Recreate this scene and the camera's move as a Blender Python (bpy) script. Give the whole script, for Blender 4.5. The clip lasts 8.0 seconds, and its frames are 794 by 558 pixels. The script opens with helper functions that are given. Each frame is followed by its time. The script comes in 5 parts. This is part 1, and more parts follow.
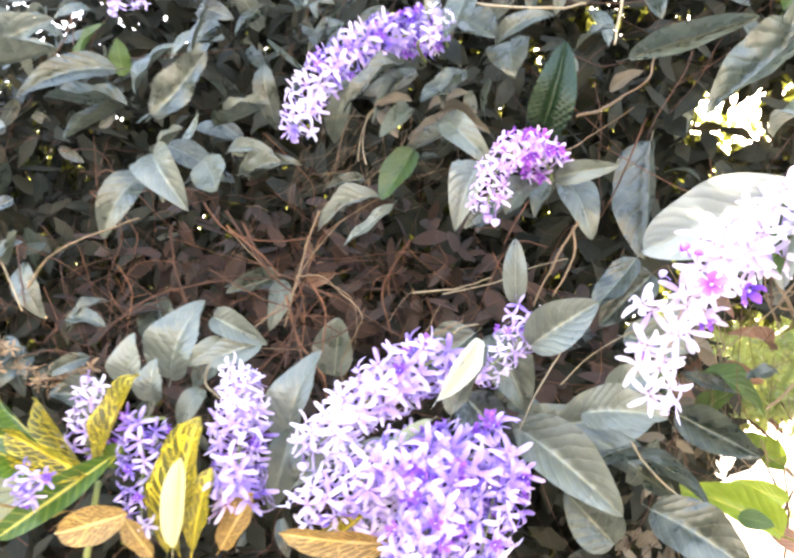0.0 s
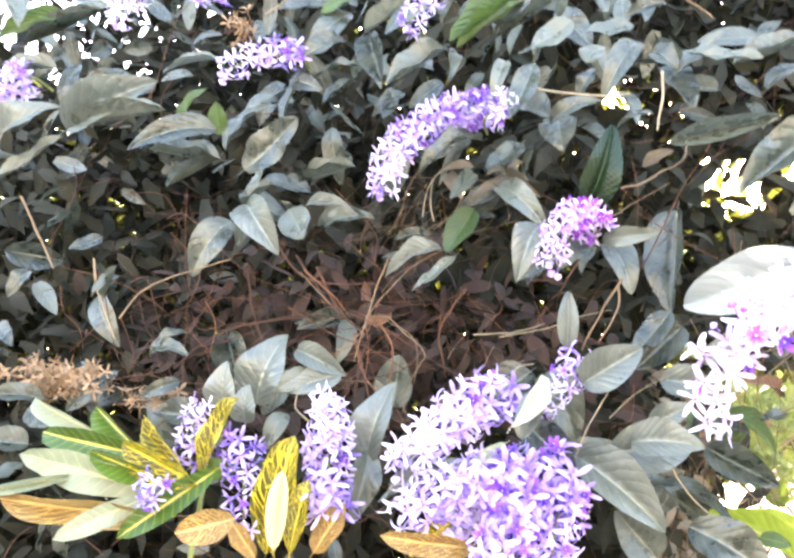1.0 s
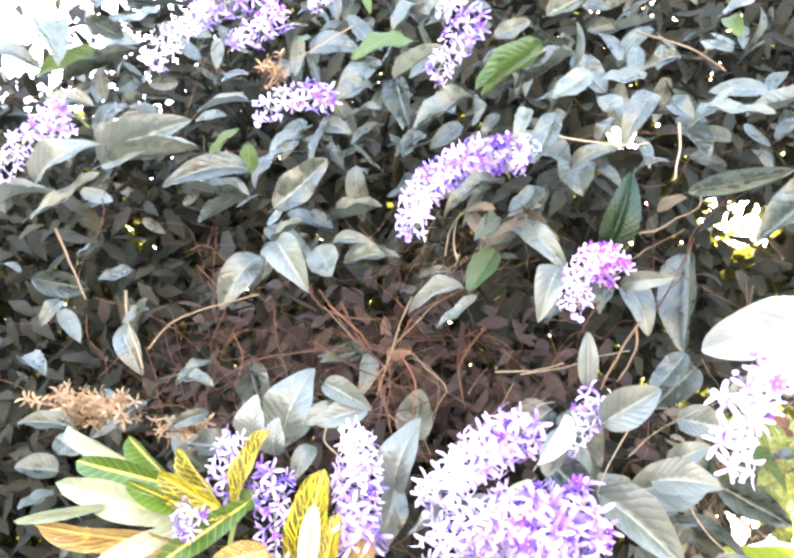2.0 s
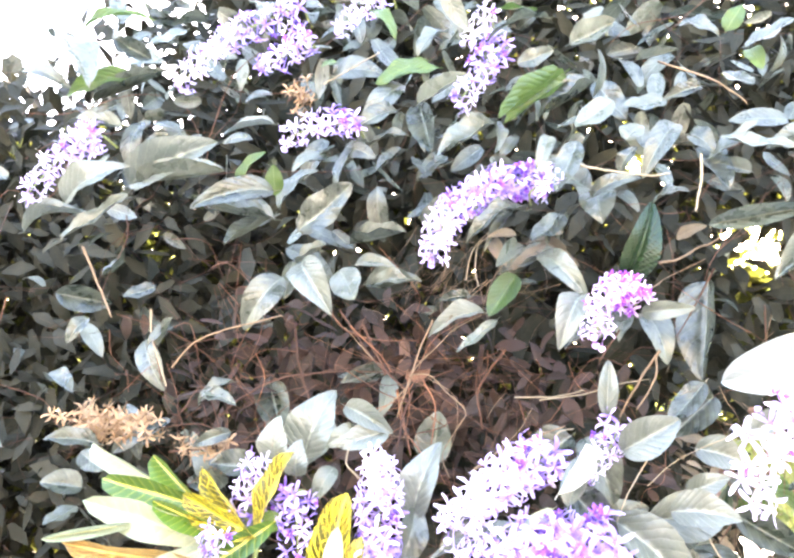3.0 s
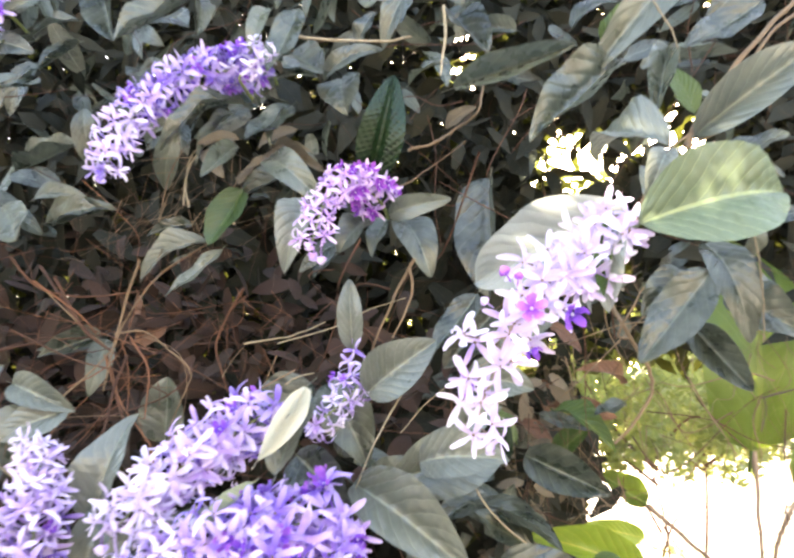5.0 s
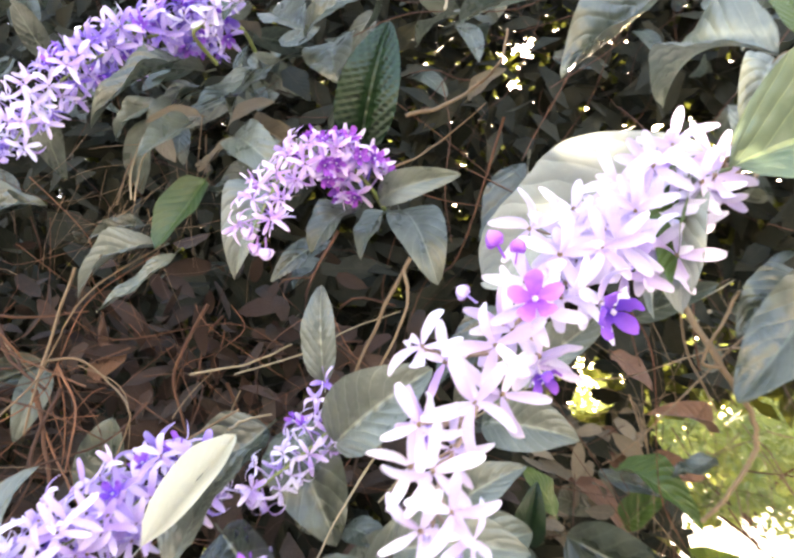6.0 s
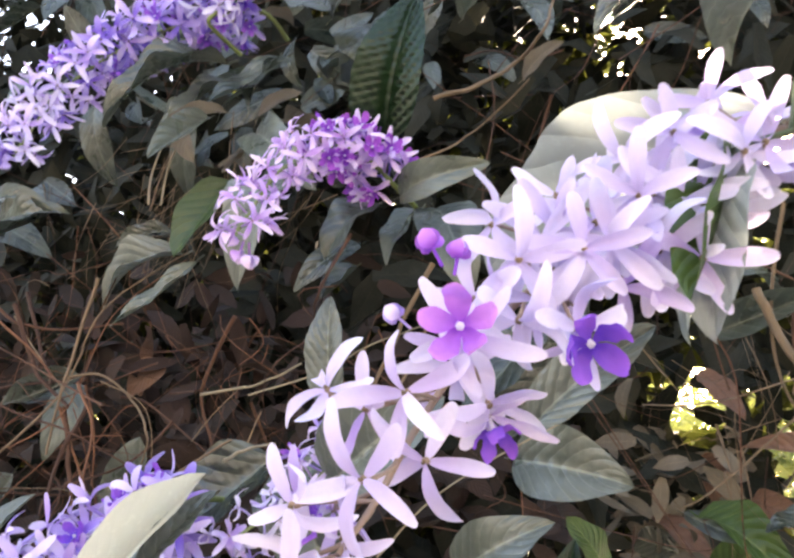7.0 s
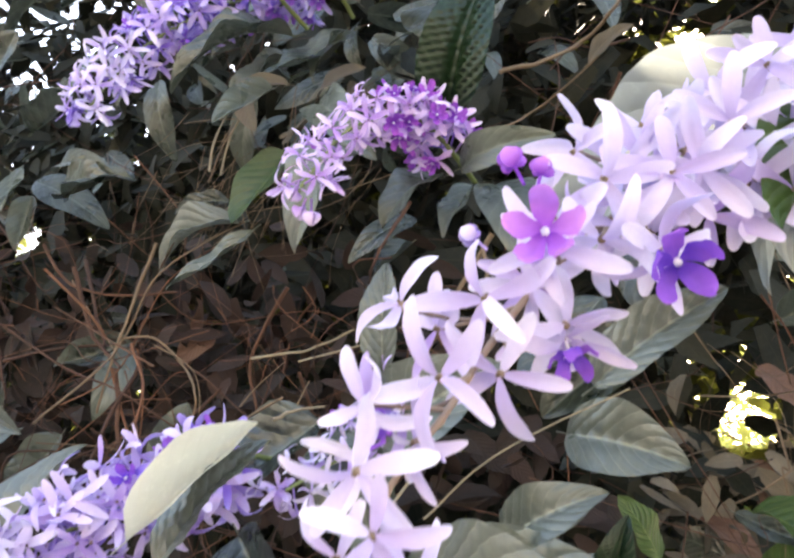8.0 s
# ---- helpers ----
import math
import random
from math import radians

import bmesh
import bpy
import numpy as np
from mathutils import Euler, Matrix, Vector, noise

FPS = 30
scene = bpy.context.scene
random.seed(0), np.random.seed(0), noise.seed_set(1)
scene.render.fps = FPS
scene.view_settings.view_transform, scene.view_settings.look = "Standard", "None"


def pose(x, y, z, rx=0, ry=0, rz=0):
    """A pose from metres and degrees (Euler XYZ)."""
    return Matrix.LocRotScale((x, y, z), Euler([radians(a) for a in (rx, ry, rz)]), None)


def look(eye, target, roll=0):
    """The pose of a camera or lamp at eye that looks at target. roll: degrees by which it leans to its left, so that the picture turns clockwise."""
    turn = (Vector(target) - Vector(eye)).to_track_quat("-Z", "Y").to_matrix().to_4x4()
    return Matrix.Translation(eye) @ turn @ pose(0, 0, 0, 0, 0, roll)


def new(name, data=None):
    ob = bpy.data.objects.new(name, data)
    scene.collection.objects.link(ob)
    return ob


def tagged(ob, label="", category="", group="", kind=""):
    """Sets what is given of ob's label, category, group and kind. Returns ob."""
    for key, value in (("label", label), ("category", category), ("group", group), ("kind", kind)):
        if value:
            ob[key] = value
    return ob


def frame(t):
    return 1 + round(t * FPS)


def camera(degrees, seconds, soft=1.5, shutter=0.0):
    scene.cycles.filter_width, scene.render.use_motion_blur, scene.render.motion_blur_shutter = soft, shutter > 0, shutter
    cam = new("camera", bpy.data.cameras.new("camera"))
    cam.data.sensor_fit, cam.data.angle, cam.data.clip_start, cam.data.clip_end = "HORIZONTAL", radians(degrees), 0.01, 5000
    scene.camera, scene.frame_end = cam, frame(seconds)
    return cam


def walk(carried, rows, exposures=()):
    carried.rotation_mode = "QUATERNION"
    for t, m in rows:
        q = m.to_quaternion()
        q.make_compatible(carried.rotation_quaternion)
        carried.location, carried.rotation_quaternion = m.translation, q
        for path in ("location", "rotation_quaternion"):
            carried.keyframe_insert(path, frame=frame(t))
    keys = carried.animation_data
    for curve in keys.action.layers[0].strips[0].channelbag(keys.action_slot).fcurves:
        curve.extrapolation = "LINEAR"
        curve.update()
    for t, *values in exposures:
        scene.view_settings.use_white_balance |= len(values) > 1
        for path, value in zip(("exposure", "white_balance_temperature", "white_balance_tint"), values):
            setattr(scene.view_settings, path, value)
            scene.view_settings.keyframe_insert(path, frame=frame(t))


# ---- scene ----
cam = camera(55.5, 8.0, soft=2.7, shutter=0.6)
PATH = [
    (0, (0.224, 0.096, 1.529), (-0.16, 2.045, 1.763), 4.2),
    (0.5, (0.179, 0.006, 1.51), (-0.171, 1.955, 1.79), 3.9),
    (1, (0.128, -0.059, 1.498), (-0.208, 1.88, 1.853), 6.2),
    (1.5, (0.1, -0.088, 1.499), (-0.214, 1.848, 1.894), 6.7),
    (3, (0.06, -0.135, 1.529), (-0.281, 1.789, 1.957), 8.2),
    (3.5, (0.053, -0.086, 1.521), (-0.025, 1.884, 1.858), 6.0),
    (4, (0.082, -0.037, 1.513), (0.187, 1.936, 1.826), 3.6),
    (4.5, (0.199, 0.046, 1.514), (0.215, 2.012, 1.882), 1.5),
    (5.8, (0.328, 0.377, 1.537), (0.086, 2.304, 2.015), 0.8),
    (6, (0.341, 0.413, 1.54), (0.046, 2.323, 2.053), 1.2),
    (6.5, (0.388, 0.477, 1.561), (-0.138, 2.333, 2.086), 2.8),
    (7, (0.398, 0.513, 1.57), (-0.211, 2.349, 2.078), 3.0),
    (7.5, (0.387, 0.533, 1.562), (-0.312, 2.334, 2.08), 6.0),
    (8, (0.386, 0.52, 1.541), (-0.325, 2.315, 2.066), 6.8),
]
EXPOSURES = [(0, 4.54, 8000, 16), (1.5, 4.89, 7600, 18), (3, 5.33, 7600, 20), (3.5, 4.61, 7900, 18), (4.0, 4.36, 8000, 18), (4.2, 4.27, 8000, 18), (4.5, 4.06, 8000, 15), (5.8, 4.05, 8250, 15), (6.5, 3.84, 8100, 17), (7, 3.48, 7950, 18), (8, 3.50, 7900, 15)]
walk(cam, [(t, look(eye, target, roll)) for t, eye, target, roll in PATH], EXPOSURES)

# ---- sky and sun: a low sun behind the hedge ----
SUN_WAY = Vector((0.18, 0.915, 0.361)).normalized()
world = bpy.data.worlds.new("world")
scene.world = world
world.use_nodes = True
wn = world.node_tree.nodes
sky = wn.new("ShaderNodeTexSky")
sky.sky_type, sky.sun_disc = "NISHITA", False
sky.sun_elevation, sky.sun_rotation = math.asin(SUN_WAY.z), math.atan2(SUN_WAY.x, SUN_WAY.y)
sky.air_density, sky.dust_density = 1.0, 2.5
wn["Background"].inputs["Strength"].default_value = 0.15
world.node_tree.links.new(sky.outputs[0], wn["Background"].inputs["Color"])
sun_data = bpy.data.lights.new("sun", "SUN")
sun_data.energy, sun_data.angle, sun_data.color = 4.0, radians(0.5), (1.0, 0.93, 0.82)
sun = new("sun", sun_data)
sun.matrix_world = look((1, 5, 5), Vector((1, 5, 5)) - SUN_WAY)


# ---- materials ----
def nodes_of(name):
    m = bpy.data.materials.new(name)
    m.use_nodes = True
    nt = m.node_tree
    return m, nt, nt.nodes["Principled BSDF"], nt.nodes["Material Output"]


class Graph:
    """Short ways to add nodes."""

    def __init__(self, nt):
        self.nt = nt

    def add(self, kind, **inputs):
        n = self.nt.nodes.new(kind)
        for k, v in inputs.items():
            key = k.replace("_", " ")
            self.put(n.inputs[key], v)
        return n

    def put(self, socket, v):
        if isinstance(v, bpy.types.NodeSocket):
            self.nt.links.new(v, socket)
        else:
            socket.default_value = v

    def math(self, op, a, b=0.0, c=0.0):
        n = self.nt.nodes.new("ShaderNodeMath")
        n.operation = op
        self.put(n.inputs[0], a), self.put(n.inputs[1], b), self.put(n.inputs[2], c)
        return n.outputs[0]

    def mix(self, f, a, b):
        n = self.nt.nodes.new("ShaderNodeMix")
        n.data_type = "RGBA"
        self.put(n.inputs[0], f), self.put(n.inputs[6], a), self.put(n.inputs[7], b)
        return n.outputs[2]

    def ramp(self, f, *stops):
        n = self.nt.nodes.new("ShaderNodeValToRGB")
        self.put(n.inputs[0], f)
        e = n.color_ramp.elements
        while len(e) < len(stops):
            e.new(0.5)
        for el, (p, c) in zip(e, stops):
            el.position, el.color = p, c if len(c) == 4 else (*c, 1)
        return n.outputs[0]

    def noise(self, scale, detail=3.0, vector=None):
        n = self.add("ShaderNodeTexNoise", Scale=scale, Detail=detail)
        if vector is not None:
            self.put(n.inputs["Vector"], vector)
        return n.outputs["Fac"]

    def chance(self):
        """A number of its own for each object and each loose piece."""
        o = self.nt.nodes.new("ShaderNodeObjectInfo").outputs["Random"]
        i = self.nt.nodes.new("ShaderNodeNewGeometry").outputs["Random Per Island"]
        return self.math("FRACT", self.math("ADD", o, i))


def clear(c):
    return (*c, 1)


def leaf_material(name, dark, light, vein, rough=0.42, glow=0.25, glow_colour=None, veins=9.0, relief=0.35, net=None, spots=0.25, shine=0.5, slant=0.62):
    """A blade with a midrib, slanting side veins, blotches and some light let through. UV: x across (0 to 1), y from base to tip."""
    m, nt, p, out = nodes_of(name)
    g = Graph(nt)
    uv = g.add("ShaderNodeUVMap").outputs[0]
    sep = g.add("ShaderNodeSeparateXYZ", Vector=uv)
    across = g.math("ABSOLUTE", g.math("SUBTRACT", sep.outputs[0], 0.5))
    along = sep.outputs[1]
    pos = nt.nodes.new("ShaderNodeNewGeometry").outputs["Position"]
    wob = g.noise(30.0, 2.0, pos)
    phase = g.math("SUBTRACT", g.math("MULTIPLY", along, veins), g.math("MULTIPLY", across, veins * slant))
    phase = g.math("ADD", phase, g.math("MULTIPLY", wob, 0.7))
    pillow = g.math("SINE", g.math("MULTIPLY", g.math("FRACT", phase), math.pi))
    line = g.math("SMOOTH_MIN", g.math("MULTIPLY", pillow, 4.0), 1.0, 0.3)
    rib = g.math("LESS_THAN", across, 0.045 if name.startswith("croton") else 0.022)
    tone = g.chance()
    fine = g.noise(260.0, 4.0, pos)
    blot = g.noise(38.0, 3.0, pos)
    col = g.mix(g.math("POWER", tone, 2.0), clear(dark), clear(light))
    col = g.mix(g.math("MULTIPLY", g.ramp(blot, (0.45, (0, 0, 0)), (0.75, (1, 1, 1))), spots), col, clear([c * 1.6 + 0.03 for c in light]))
    col = g.mix(g.math("MULTIPLY", g.math("SUBTRACT", 1.0, line), 0.34), col, clear(vein))
    if net:
        vor = g.nt.nodes.new("ShaderNodeTexVoronoi")
        vor.feature = "DISTANCE_TO_EDGE"
        cells = g.add("ShaderNodeCombineXYZ", X=g.math("MULTIPLY", across, 4.5), Y=phase, Z=g.math("MULTIPLY", tone, 40.0))
        g.put(vor.inputs["Vector"], cells.outputs[0])
        vor.inputs["Scale"].default_value = 1.0
        vor.inputs["Randomness"].default_value = 0.8
        holes = g.math("MINIMUM", g.math("MULTIPLY", pillow, 0.5), g.math("MULTIPLY", vor.outputs["Distance"], 1.9))
        cell = g.ramp(g.math("ADD", holes, g.math("MULTIPLY", g.math("SUBTRACT", blot, 0.5), 0.1)), (0.045, (0, 0, 0)), (0.09, (1, 1, 1)))
        col = g.mix(cell, col, clear(net))
    col = g.mix(g.math("MULTIPLY", rib, 0.75), col, clear(vein))
    col = g.mix(g.math("MULTIPLY", g.ramp(fine, (0.55, (0, 0, 0)), (0.7, (1, 1, 1))), 0.25), col, clear([c * 1.3 + 0.008 for c in light]))
    g.put(p.inputs["Base Color"], col)
    g.put(p.inputs["Roughness"], g.math("ADD", rough - 0.1, g.math("MULTIPLY", blot, 0.25)))
    p.inputs["Specular IOR Level"].default_value = shine
    height = g.math("ADD", g.math("POWER", pillow, 0.6), g.math("MULTIPLY", fine, 0.15))
    bump = g.add("ShaderNodeBump", Strength=relief, Distance=0.004, Height=height)
    g.put(p.inputs["Normal"], bump.outputs[0])
    tr = g.add("ShaderNodeBsdfTranslucent", Color=g.mix(0.5, col, clear(glow_colour or light)))
    mixer = g.add("ShaderNodeMixShader", Fac=glow)
    nt.links.new(p.outputs[0], mixer.inputs[1])
    nt.links.new(tr.outputs[0], mixer.inputs[2])
    nt.links.new(mixer.outputs[0], out.inputs[0])
    return m


def petal_material(name, inner, outer, glow=0.35, vary=0.8):
    m, nt, p, out = nodes_of(name)
    g = Graph(nt)
    uv = g.add("ShaderNodeUVMap").outputs[0]
    sep = g.add("ShaderNodeSeparateXYZ", Vector=uv)
    pos = nt.nodes.new("ShaderNodeNewGeometry").outputs["Position"]
    tone = g.chance()
    fade = g.math("ADD", g.math("MULTIPLY", sep.outputs[1], 0.75), g.math("MULTIPLY", g.math("SUBTRACT", tone, 0.5), vary))
    col = g.ramp(fade, (0.0, inner), (0.85, outer))
    streak = g.noise(420.0, 3.0, pos)
    col = g.mix(g.math("MULTIPLY", streak, 0.25), col, clear([c * 0.72 for c in inner]))
    g.put(p.inputs["Base Color"], col)
    p.inputs["Roughness"].default_value = 0.6
    p.inputs["Specular IOR Level"].default_value = 0.3
    bump = g.add("ShaderNodeBump", Strength=0.25, Distance=0.001, Height=streak)
    g.put(p.inputs["Normal"], bump.outputs[0])
    tr = g.add("ShaderNodeBsdfTranslucent", Color=col)
    mixer = g.add("ShaderNodeMixShader", Fac=glow)
    nt.links.new(p.outputs[0], mixer.inputs[1])
    nt.links.new(tr.outputs[0], mixer.inputs[2])
    nt.links.new(mixer.outputs[0], out.inputs[0])
    return m


def rough_material(name, a, b, scale=40.0, rough=0.85, relief=0.5, distance=0.003):
    m, nt, p, out = nodes_of(name)
    g = Graph(nt)
    pos = nt.nodes.new("ShaderNodeNewGeometry").outputs["Position"]
    big, small = g.noise(scale * 0.15, 4.0, pos), g.noise(scale * 3, 4.0, pos)
    f = g.math("ADD", g.math("MULTIPLY", big, 0.6), g.math("MULTIPLY", g.chance(), 0.4))
    col = g.mix(g.ramp(f, (0.25, (0, 0, 0)), (0.75, (1, 1, 1))), clear(a), clear(b))
    col = g.mix(g.math("MULTIPLY", small, 0.35), col, clear([c * 0.5 for c in a]))
    g.put(p.inputs["Base Color"], col)
    p.inputs["Roughness"].default_value = rough
    bump = g.add("ShaderNodeBump", Strength=relief, Distance=distance, Height=small)
    g.put(p.inputs["Normal"], bump.outputs[0])
    return m


MAT = {
    "petrea": leaf_material("vine_leaf", (0.013, 0.020, 0.012), (0.098, 0.115, 0.089), (0.16, 0.185, 0.142), rough=0.27, relief=0.2, veins=7.0, shine=0.8, spots=0.4),
    "silver": leaf_material("ribbed_leaf", (0.090, 0.109, 0.091), (0.142, 0.162, 0.138), (0.24, 0.28, 0.23), rough=0.3, relief=0.3, veins=8.0, shine=0.9),
    "fresh": leaf_material("young_leaf", (0.04, 0.08, 0.018), (0.075, 0.13, 0.028), (0.14, 0.19, 0.07), glow=0.3, spots=0.1),
    "glossy": leaf_material("glossy_leaf", (0.005, 0.018, 0.006), (0.008, 0.024, 0.008), (0.02, 0.04, 0.018), rough=0.3, glow=0.02, relief=0.1, shine=0.28, spots=0.05, veins=10.0),
    "big": leaf_material("large_leaf", (0.095, 0.138, 0.085), (0.125, 0.17, 0.11), (0.30, 0.38, 0.20), glow=0.15, relief=0.3, spots=0.1, veins=10.0),
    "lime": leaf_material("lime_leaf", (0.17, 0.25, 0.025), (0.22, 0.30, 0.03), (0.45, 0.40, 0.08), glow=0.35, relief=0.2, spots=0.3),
    "pale": leaf_material("faded_leaf", (0.60, 0.59, 0.48), (0.67, 0.66, 0.55), (0.60, 0.59, 0.48), glow=0.3, relief=0.15, spots=0.1),
    "pale_green": leaf_material("pale_leaf", (0.24, 0.275, 0.265), (0.29, 0.325, 0.31), (0.33, 0.37, 0.35), glow=0.2, relief=0.3, spots=0.1),
    "k_pale": leaf_material("croton_pale_leaf", (0.22, 0.26, 0.17), (0.31, 0.35, 0.25), (0.60, 0.58, 0.30), glow=0.3, relief=0.2, veins=12.0, slant=0.16),
    "k_green": leaf_material("croton_green_leaf", (0.040, 0.090, 0.014), (0.075, 0.145, 0.02), (0.62, 0.55, 0.08), rough=0.3, glow=0.25, relief=0.2, veins=12.0, slant=0.16, spots=0.1),
    "k_net": leaf_material("croton_yellow_leaf", (0.72, 0.54, 0.035), (0.79, 0.61, 0.05), (0.82, 0.66, 0.07), rough=0.32, glow=0.3, relief=0.25, veins=10.0, slant=0.6, net=(0.035, 0.042, 0.012), spots=0.1),
    "k_tan": leaf_material("croton_tan_leaf", (0.56, 0.34, 0.09), (0.63, 0.40, 0.13), (0.72, 0.52, 0.20), rough=0.35, glow=0.3, relief=0.3, veins=11.0, slant=0.6, net=(0.17, 0.10, 0.035), spots=0.1),
    "k_cream": leaf_material("croton_cream_leaf", (0.68, 0.60, 0.26), (0.76, 0.68, 0.36), (0.80, 0.72, 0.30), rough=0.35, glow=0.35, relief=0.15, veins=10.0, slant=0.6, spots=0.1),
    "broad": leaf_material("broad_leaf", (0.045, 0.085, 0.010), (0.070, 0.120, 0.015), (0.15, 0.19, 0.045), glow=0.32, glow_colour=(0.30, 0.42, 0.03), relief=0.25, veins=7.0),
    "dead": leaf_material("dead_leaf", (0.15, 0.075, 0.045), (0.20, 0.105, 0.065), (0.10, 0.05, 0.03), rough=0.7, glow=0.15, relief=0.3),
    "tan": leaf_material("withered_leaf", (0.10, 0.08, 0.055), (0.17, 0.14, 0.10), (0.20, 0.16, 0.11), rough=0.7, glow=0.2, relief=0.25),
    # vine leaf darkened in its base colour to carry the hedge's inner shade
    "deep": leaf_material("shade_toned_leaf", (0.008, 0.010, 0.006), (0.024, 0.023, 0.013), (0.028, 0.027, 0.016), rough=0.7, glow=0.1, relief=0.1, shine=0.25),
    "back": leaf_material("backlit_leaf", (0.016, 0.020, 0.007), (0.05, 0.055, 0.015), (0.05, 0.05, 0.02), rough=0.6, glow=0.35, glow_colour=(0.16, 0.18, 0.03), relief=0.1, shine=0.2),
    "leafy": leaf_material("dark_green_leaf", (0.018, 0.044, 0.008), (0.030, 0.065, 0.012), (0.06, 0.10, 0.03), glow=0.12, relief=0.15, spots=0.05),
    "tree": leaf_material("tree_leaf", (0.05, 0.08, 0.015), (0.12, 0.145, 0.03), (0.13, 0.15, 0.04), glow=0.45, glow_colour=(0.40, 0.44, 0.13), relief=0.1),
    "twig": rough_material("tan_twig", (0.13, 0.085, 0.05), (0.23, 0.16, 0.10), 60.0),
    "bark": rough_material("brown_bark", (0.045, 0.019, 0.011), (0.115, 0.05, 0.026), 60.0),
    "pale_twig": rough_material("pale_twig", (0.19, 0.15, 0.095), (0.30, 0.25, 0.17), 60.0),
    "dark": rough_material("dark_twig", (0.04, 0.032, 0.025), (0.08, 0.06, 0.045), 60.0),
    "stalk": rough_material("flower_stalk", (0.20, 0.13, 0.10), (0.30, 0.21, 0.15), 60.0, 0.6, 0.2),
    "rust": rough_material("rusty_root", (0.10, 0.037, 0.018), (0.22, 0.095, 0.047), 60.0),
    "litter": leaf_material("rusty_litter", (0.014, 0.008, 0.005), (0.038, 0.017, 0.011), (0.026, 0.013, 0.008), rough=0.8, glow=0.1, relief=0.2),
    "green": rough_material("green_stalk", (0.16, 0.20, 0.06), (0.24, 0.28, 0.09), 40.0, 0.55, 0.2),
    "dried": rough_material("dried_petal", (0.20, 0.12, 0.065), (0.38, 0.26, 0.16), 90.0, 0.9, 0.3),
    "wall": rough_material("blocker_plaster", (0.15, 0.155, 0.15), (0.22, 0.225, 0.22), 4.0, 0.9, 0.4, 0.004),
    "ground": rough_material("dry_ground", (0.27, 0.24, 0.20), (0.42, 0.38, 0.32), 6.0, 0.95, 0.6, 0.02),
    "lilac": petal_material("lilac_sepal", (0.42, 0.29, 0.68), (0.81, 0.72, 0.92)),
    "violet": petal_material("violet_sepal", (0.21, 0.12, 0.56), (0.64, 0.54, 0.88)),
    "white": petal_material("pale_sepal", (0.52, 0.43, 0.71), (0.85, 0.81, 0.95), glow=0.36, vary=0.7),
    "mauve": petal_material("mauve_sepal", (0.48, 0.28, 0.68), (0.88, 0.74, 0.92)),
    "plum": petal_material("plum_petal", (0.20, 0.04, 0.42), (0.46, 0.12, 0.60), vary=0.45),
    "corolla": petal_material("violet_petal", (0.12, 0.04, 0.50), (0.42, 0.15, 0.68), vary=0.45),
    "pink": petal_material("pink_petal", (0.30, 0.07, 0.58), (0.76, 0.34, 0.78), vary=0.2),
    "eye": petal_material("white_eye", (0.75, 0.72, 0.85), (0.8, 0.8, 0.9)),
}


# ---- builders ----
def mesh_of(name, bm, *materials):
    me = bpy.data.meshes.new(name)
    bm.to_mesh(me)
    bm.free()
    for m in materials:
        me.materials.append(m)
    me.shade_smooth()
    return me


def part(name, data, parent, m=None, label=""):
    ob = new(name, data)
    ob.parent = parent
    if m is not None:
        ob.matrix_basis = m
    if label:
        ob["label"] = label
    return ob


def thing(name, label, category, place=(0, 0, 0), group="", kind=""):
    ob = new(name)
    ob.location = place
    return tagged(ob, label, category, group, kind)


rng = random.Random(7)


def blade(bm, m, rows, cols, wide, bend, fold, wave, phase, shape=0.85, sharp=0.9, index=0, ribs=0.0, puff=0.0, slant=0.62):
    """A leaf blade from y = 0 to 1, laid out by the matrix m. cols counts across and is even; puff raises the flesh between ribs side veins."""
    uv = bm.loops.layers.uv.verify()
    grid = []
    for i in range(rows + 1):
        v = math.sin(0.5 * math.pi * i / rows) if sharp < 0.5 else i / rows
        w = wide * 0.5 * max(0.0, math.sin(math.pi * v**shape)) ** sharp + (0.012 if i < rows else 0)
        line = []
        for j in range(cols + 1):
            u = 2 * j / cols - 1
            z = bend * (1 - (2 * v - 1) ** 2) - bend * 0.8 * v + fold * abs(u) * w + wave * abs(u) * math.sin(v * 13 + phase + (1.7 if u > 0 else 0))
            if puff:
                z += puff * min(1.0, 5 * w) * min(1.0, 4 * abs(u)) * (1 - 0.6 * u * u) * abs(math.sin(math.pi * ribs * (v - 0.5 * slant * abs(u)))) ** 0.7
            x = u * w + 0.05 * bend * math.sin(v * 3 + phase)
            line.append((bm.verts.new(m @ Vector((x, v, z))), (u / 2 + 0.5, v)))
        grid.append(line)
    for i in range(rows):
        for j in range(cols):
            q = [grid[i][j], grid[i][j + 1], grid[i + 1][j + 1], grid[i + 1][j]]
            f = bm.faces.new([c[0] for c in q])
            f.smooth = True
            f.material_index = index
            for loop, c in zip(f.loops, q):
                loop[uv].uv = c[1]


LEAF_SHAPES = {}
RIBS = {"glossy": (10, 0.05), "silver": (8, 0.048), "big": (10, 0.042), "pale_green": (9, 0.020), "petrea": (7, 0.030), "broad": (7, 0.02)}


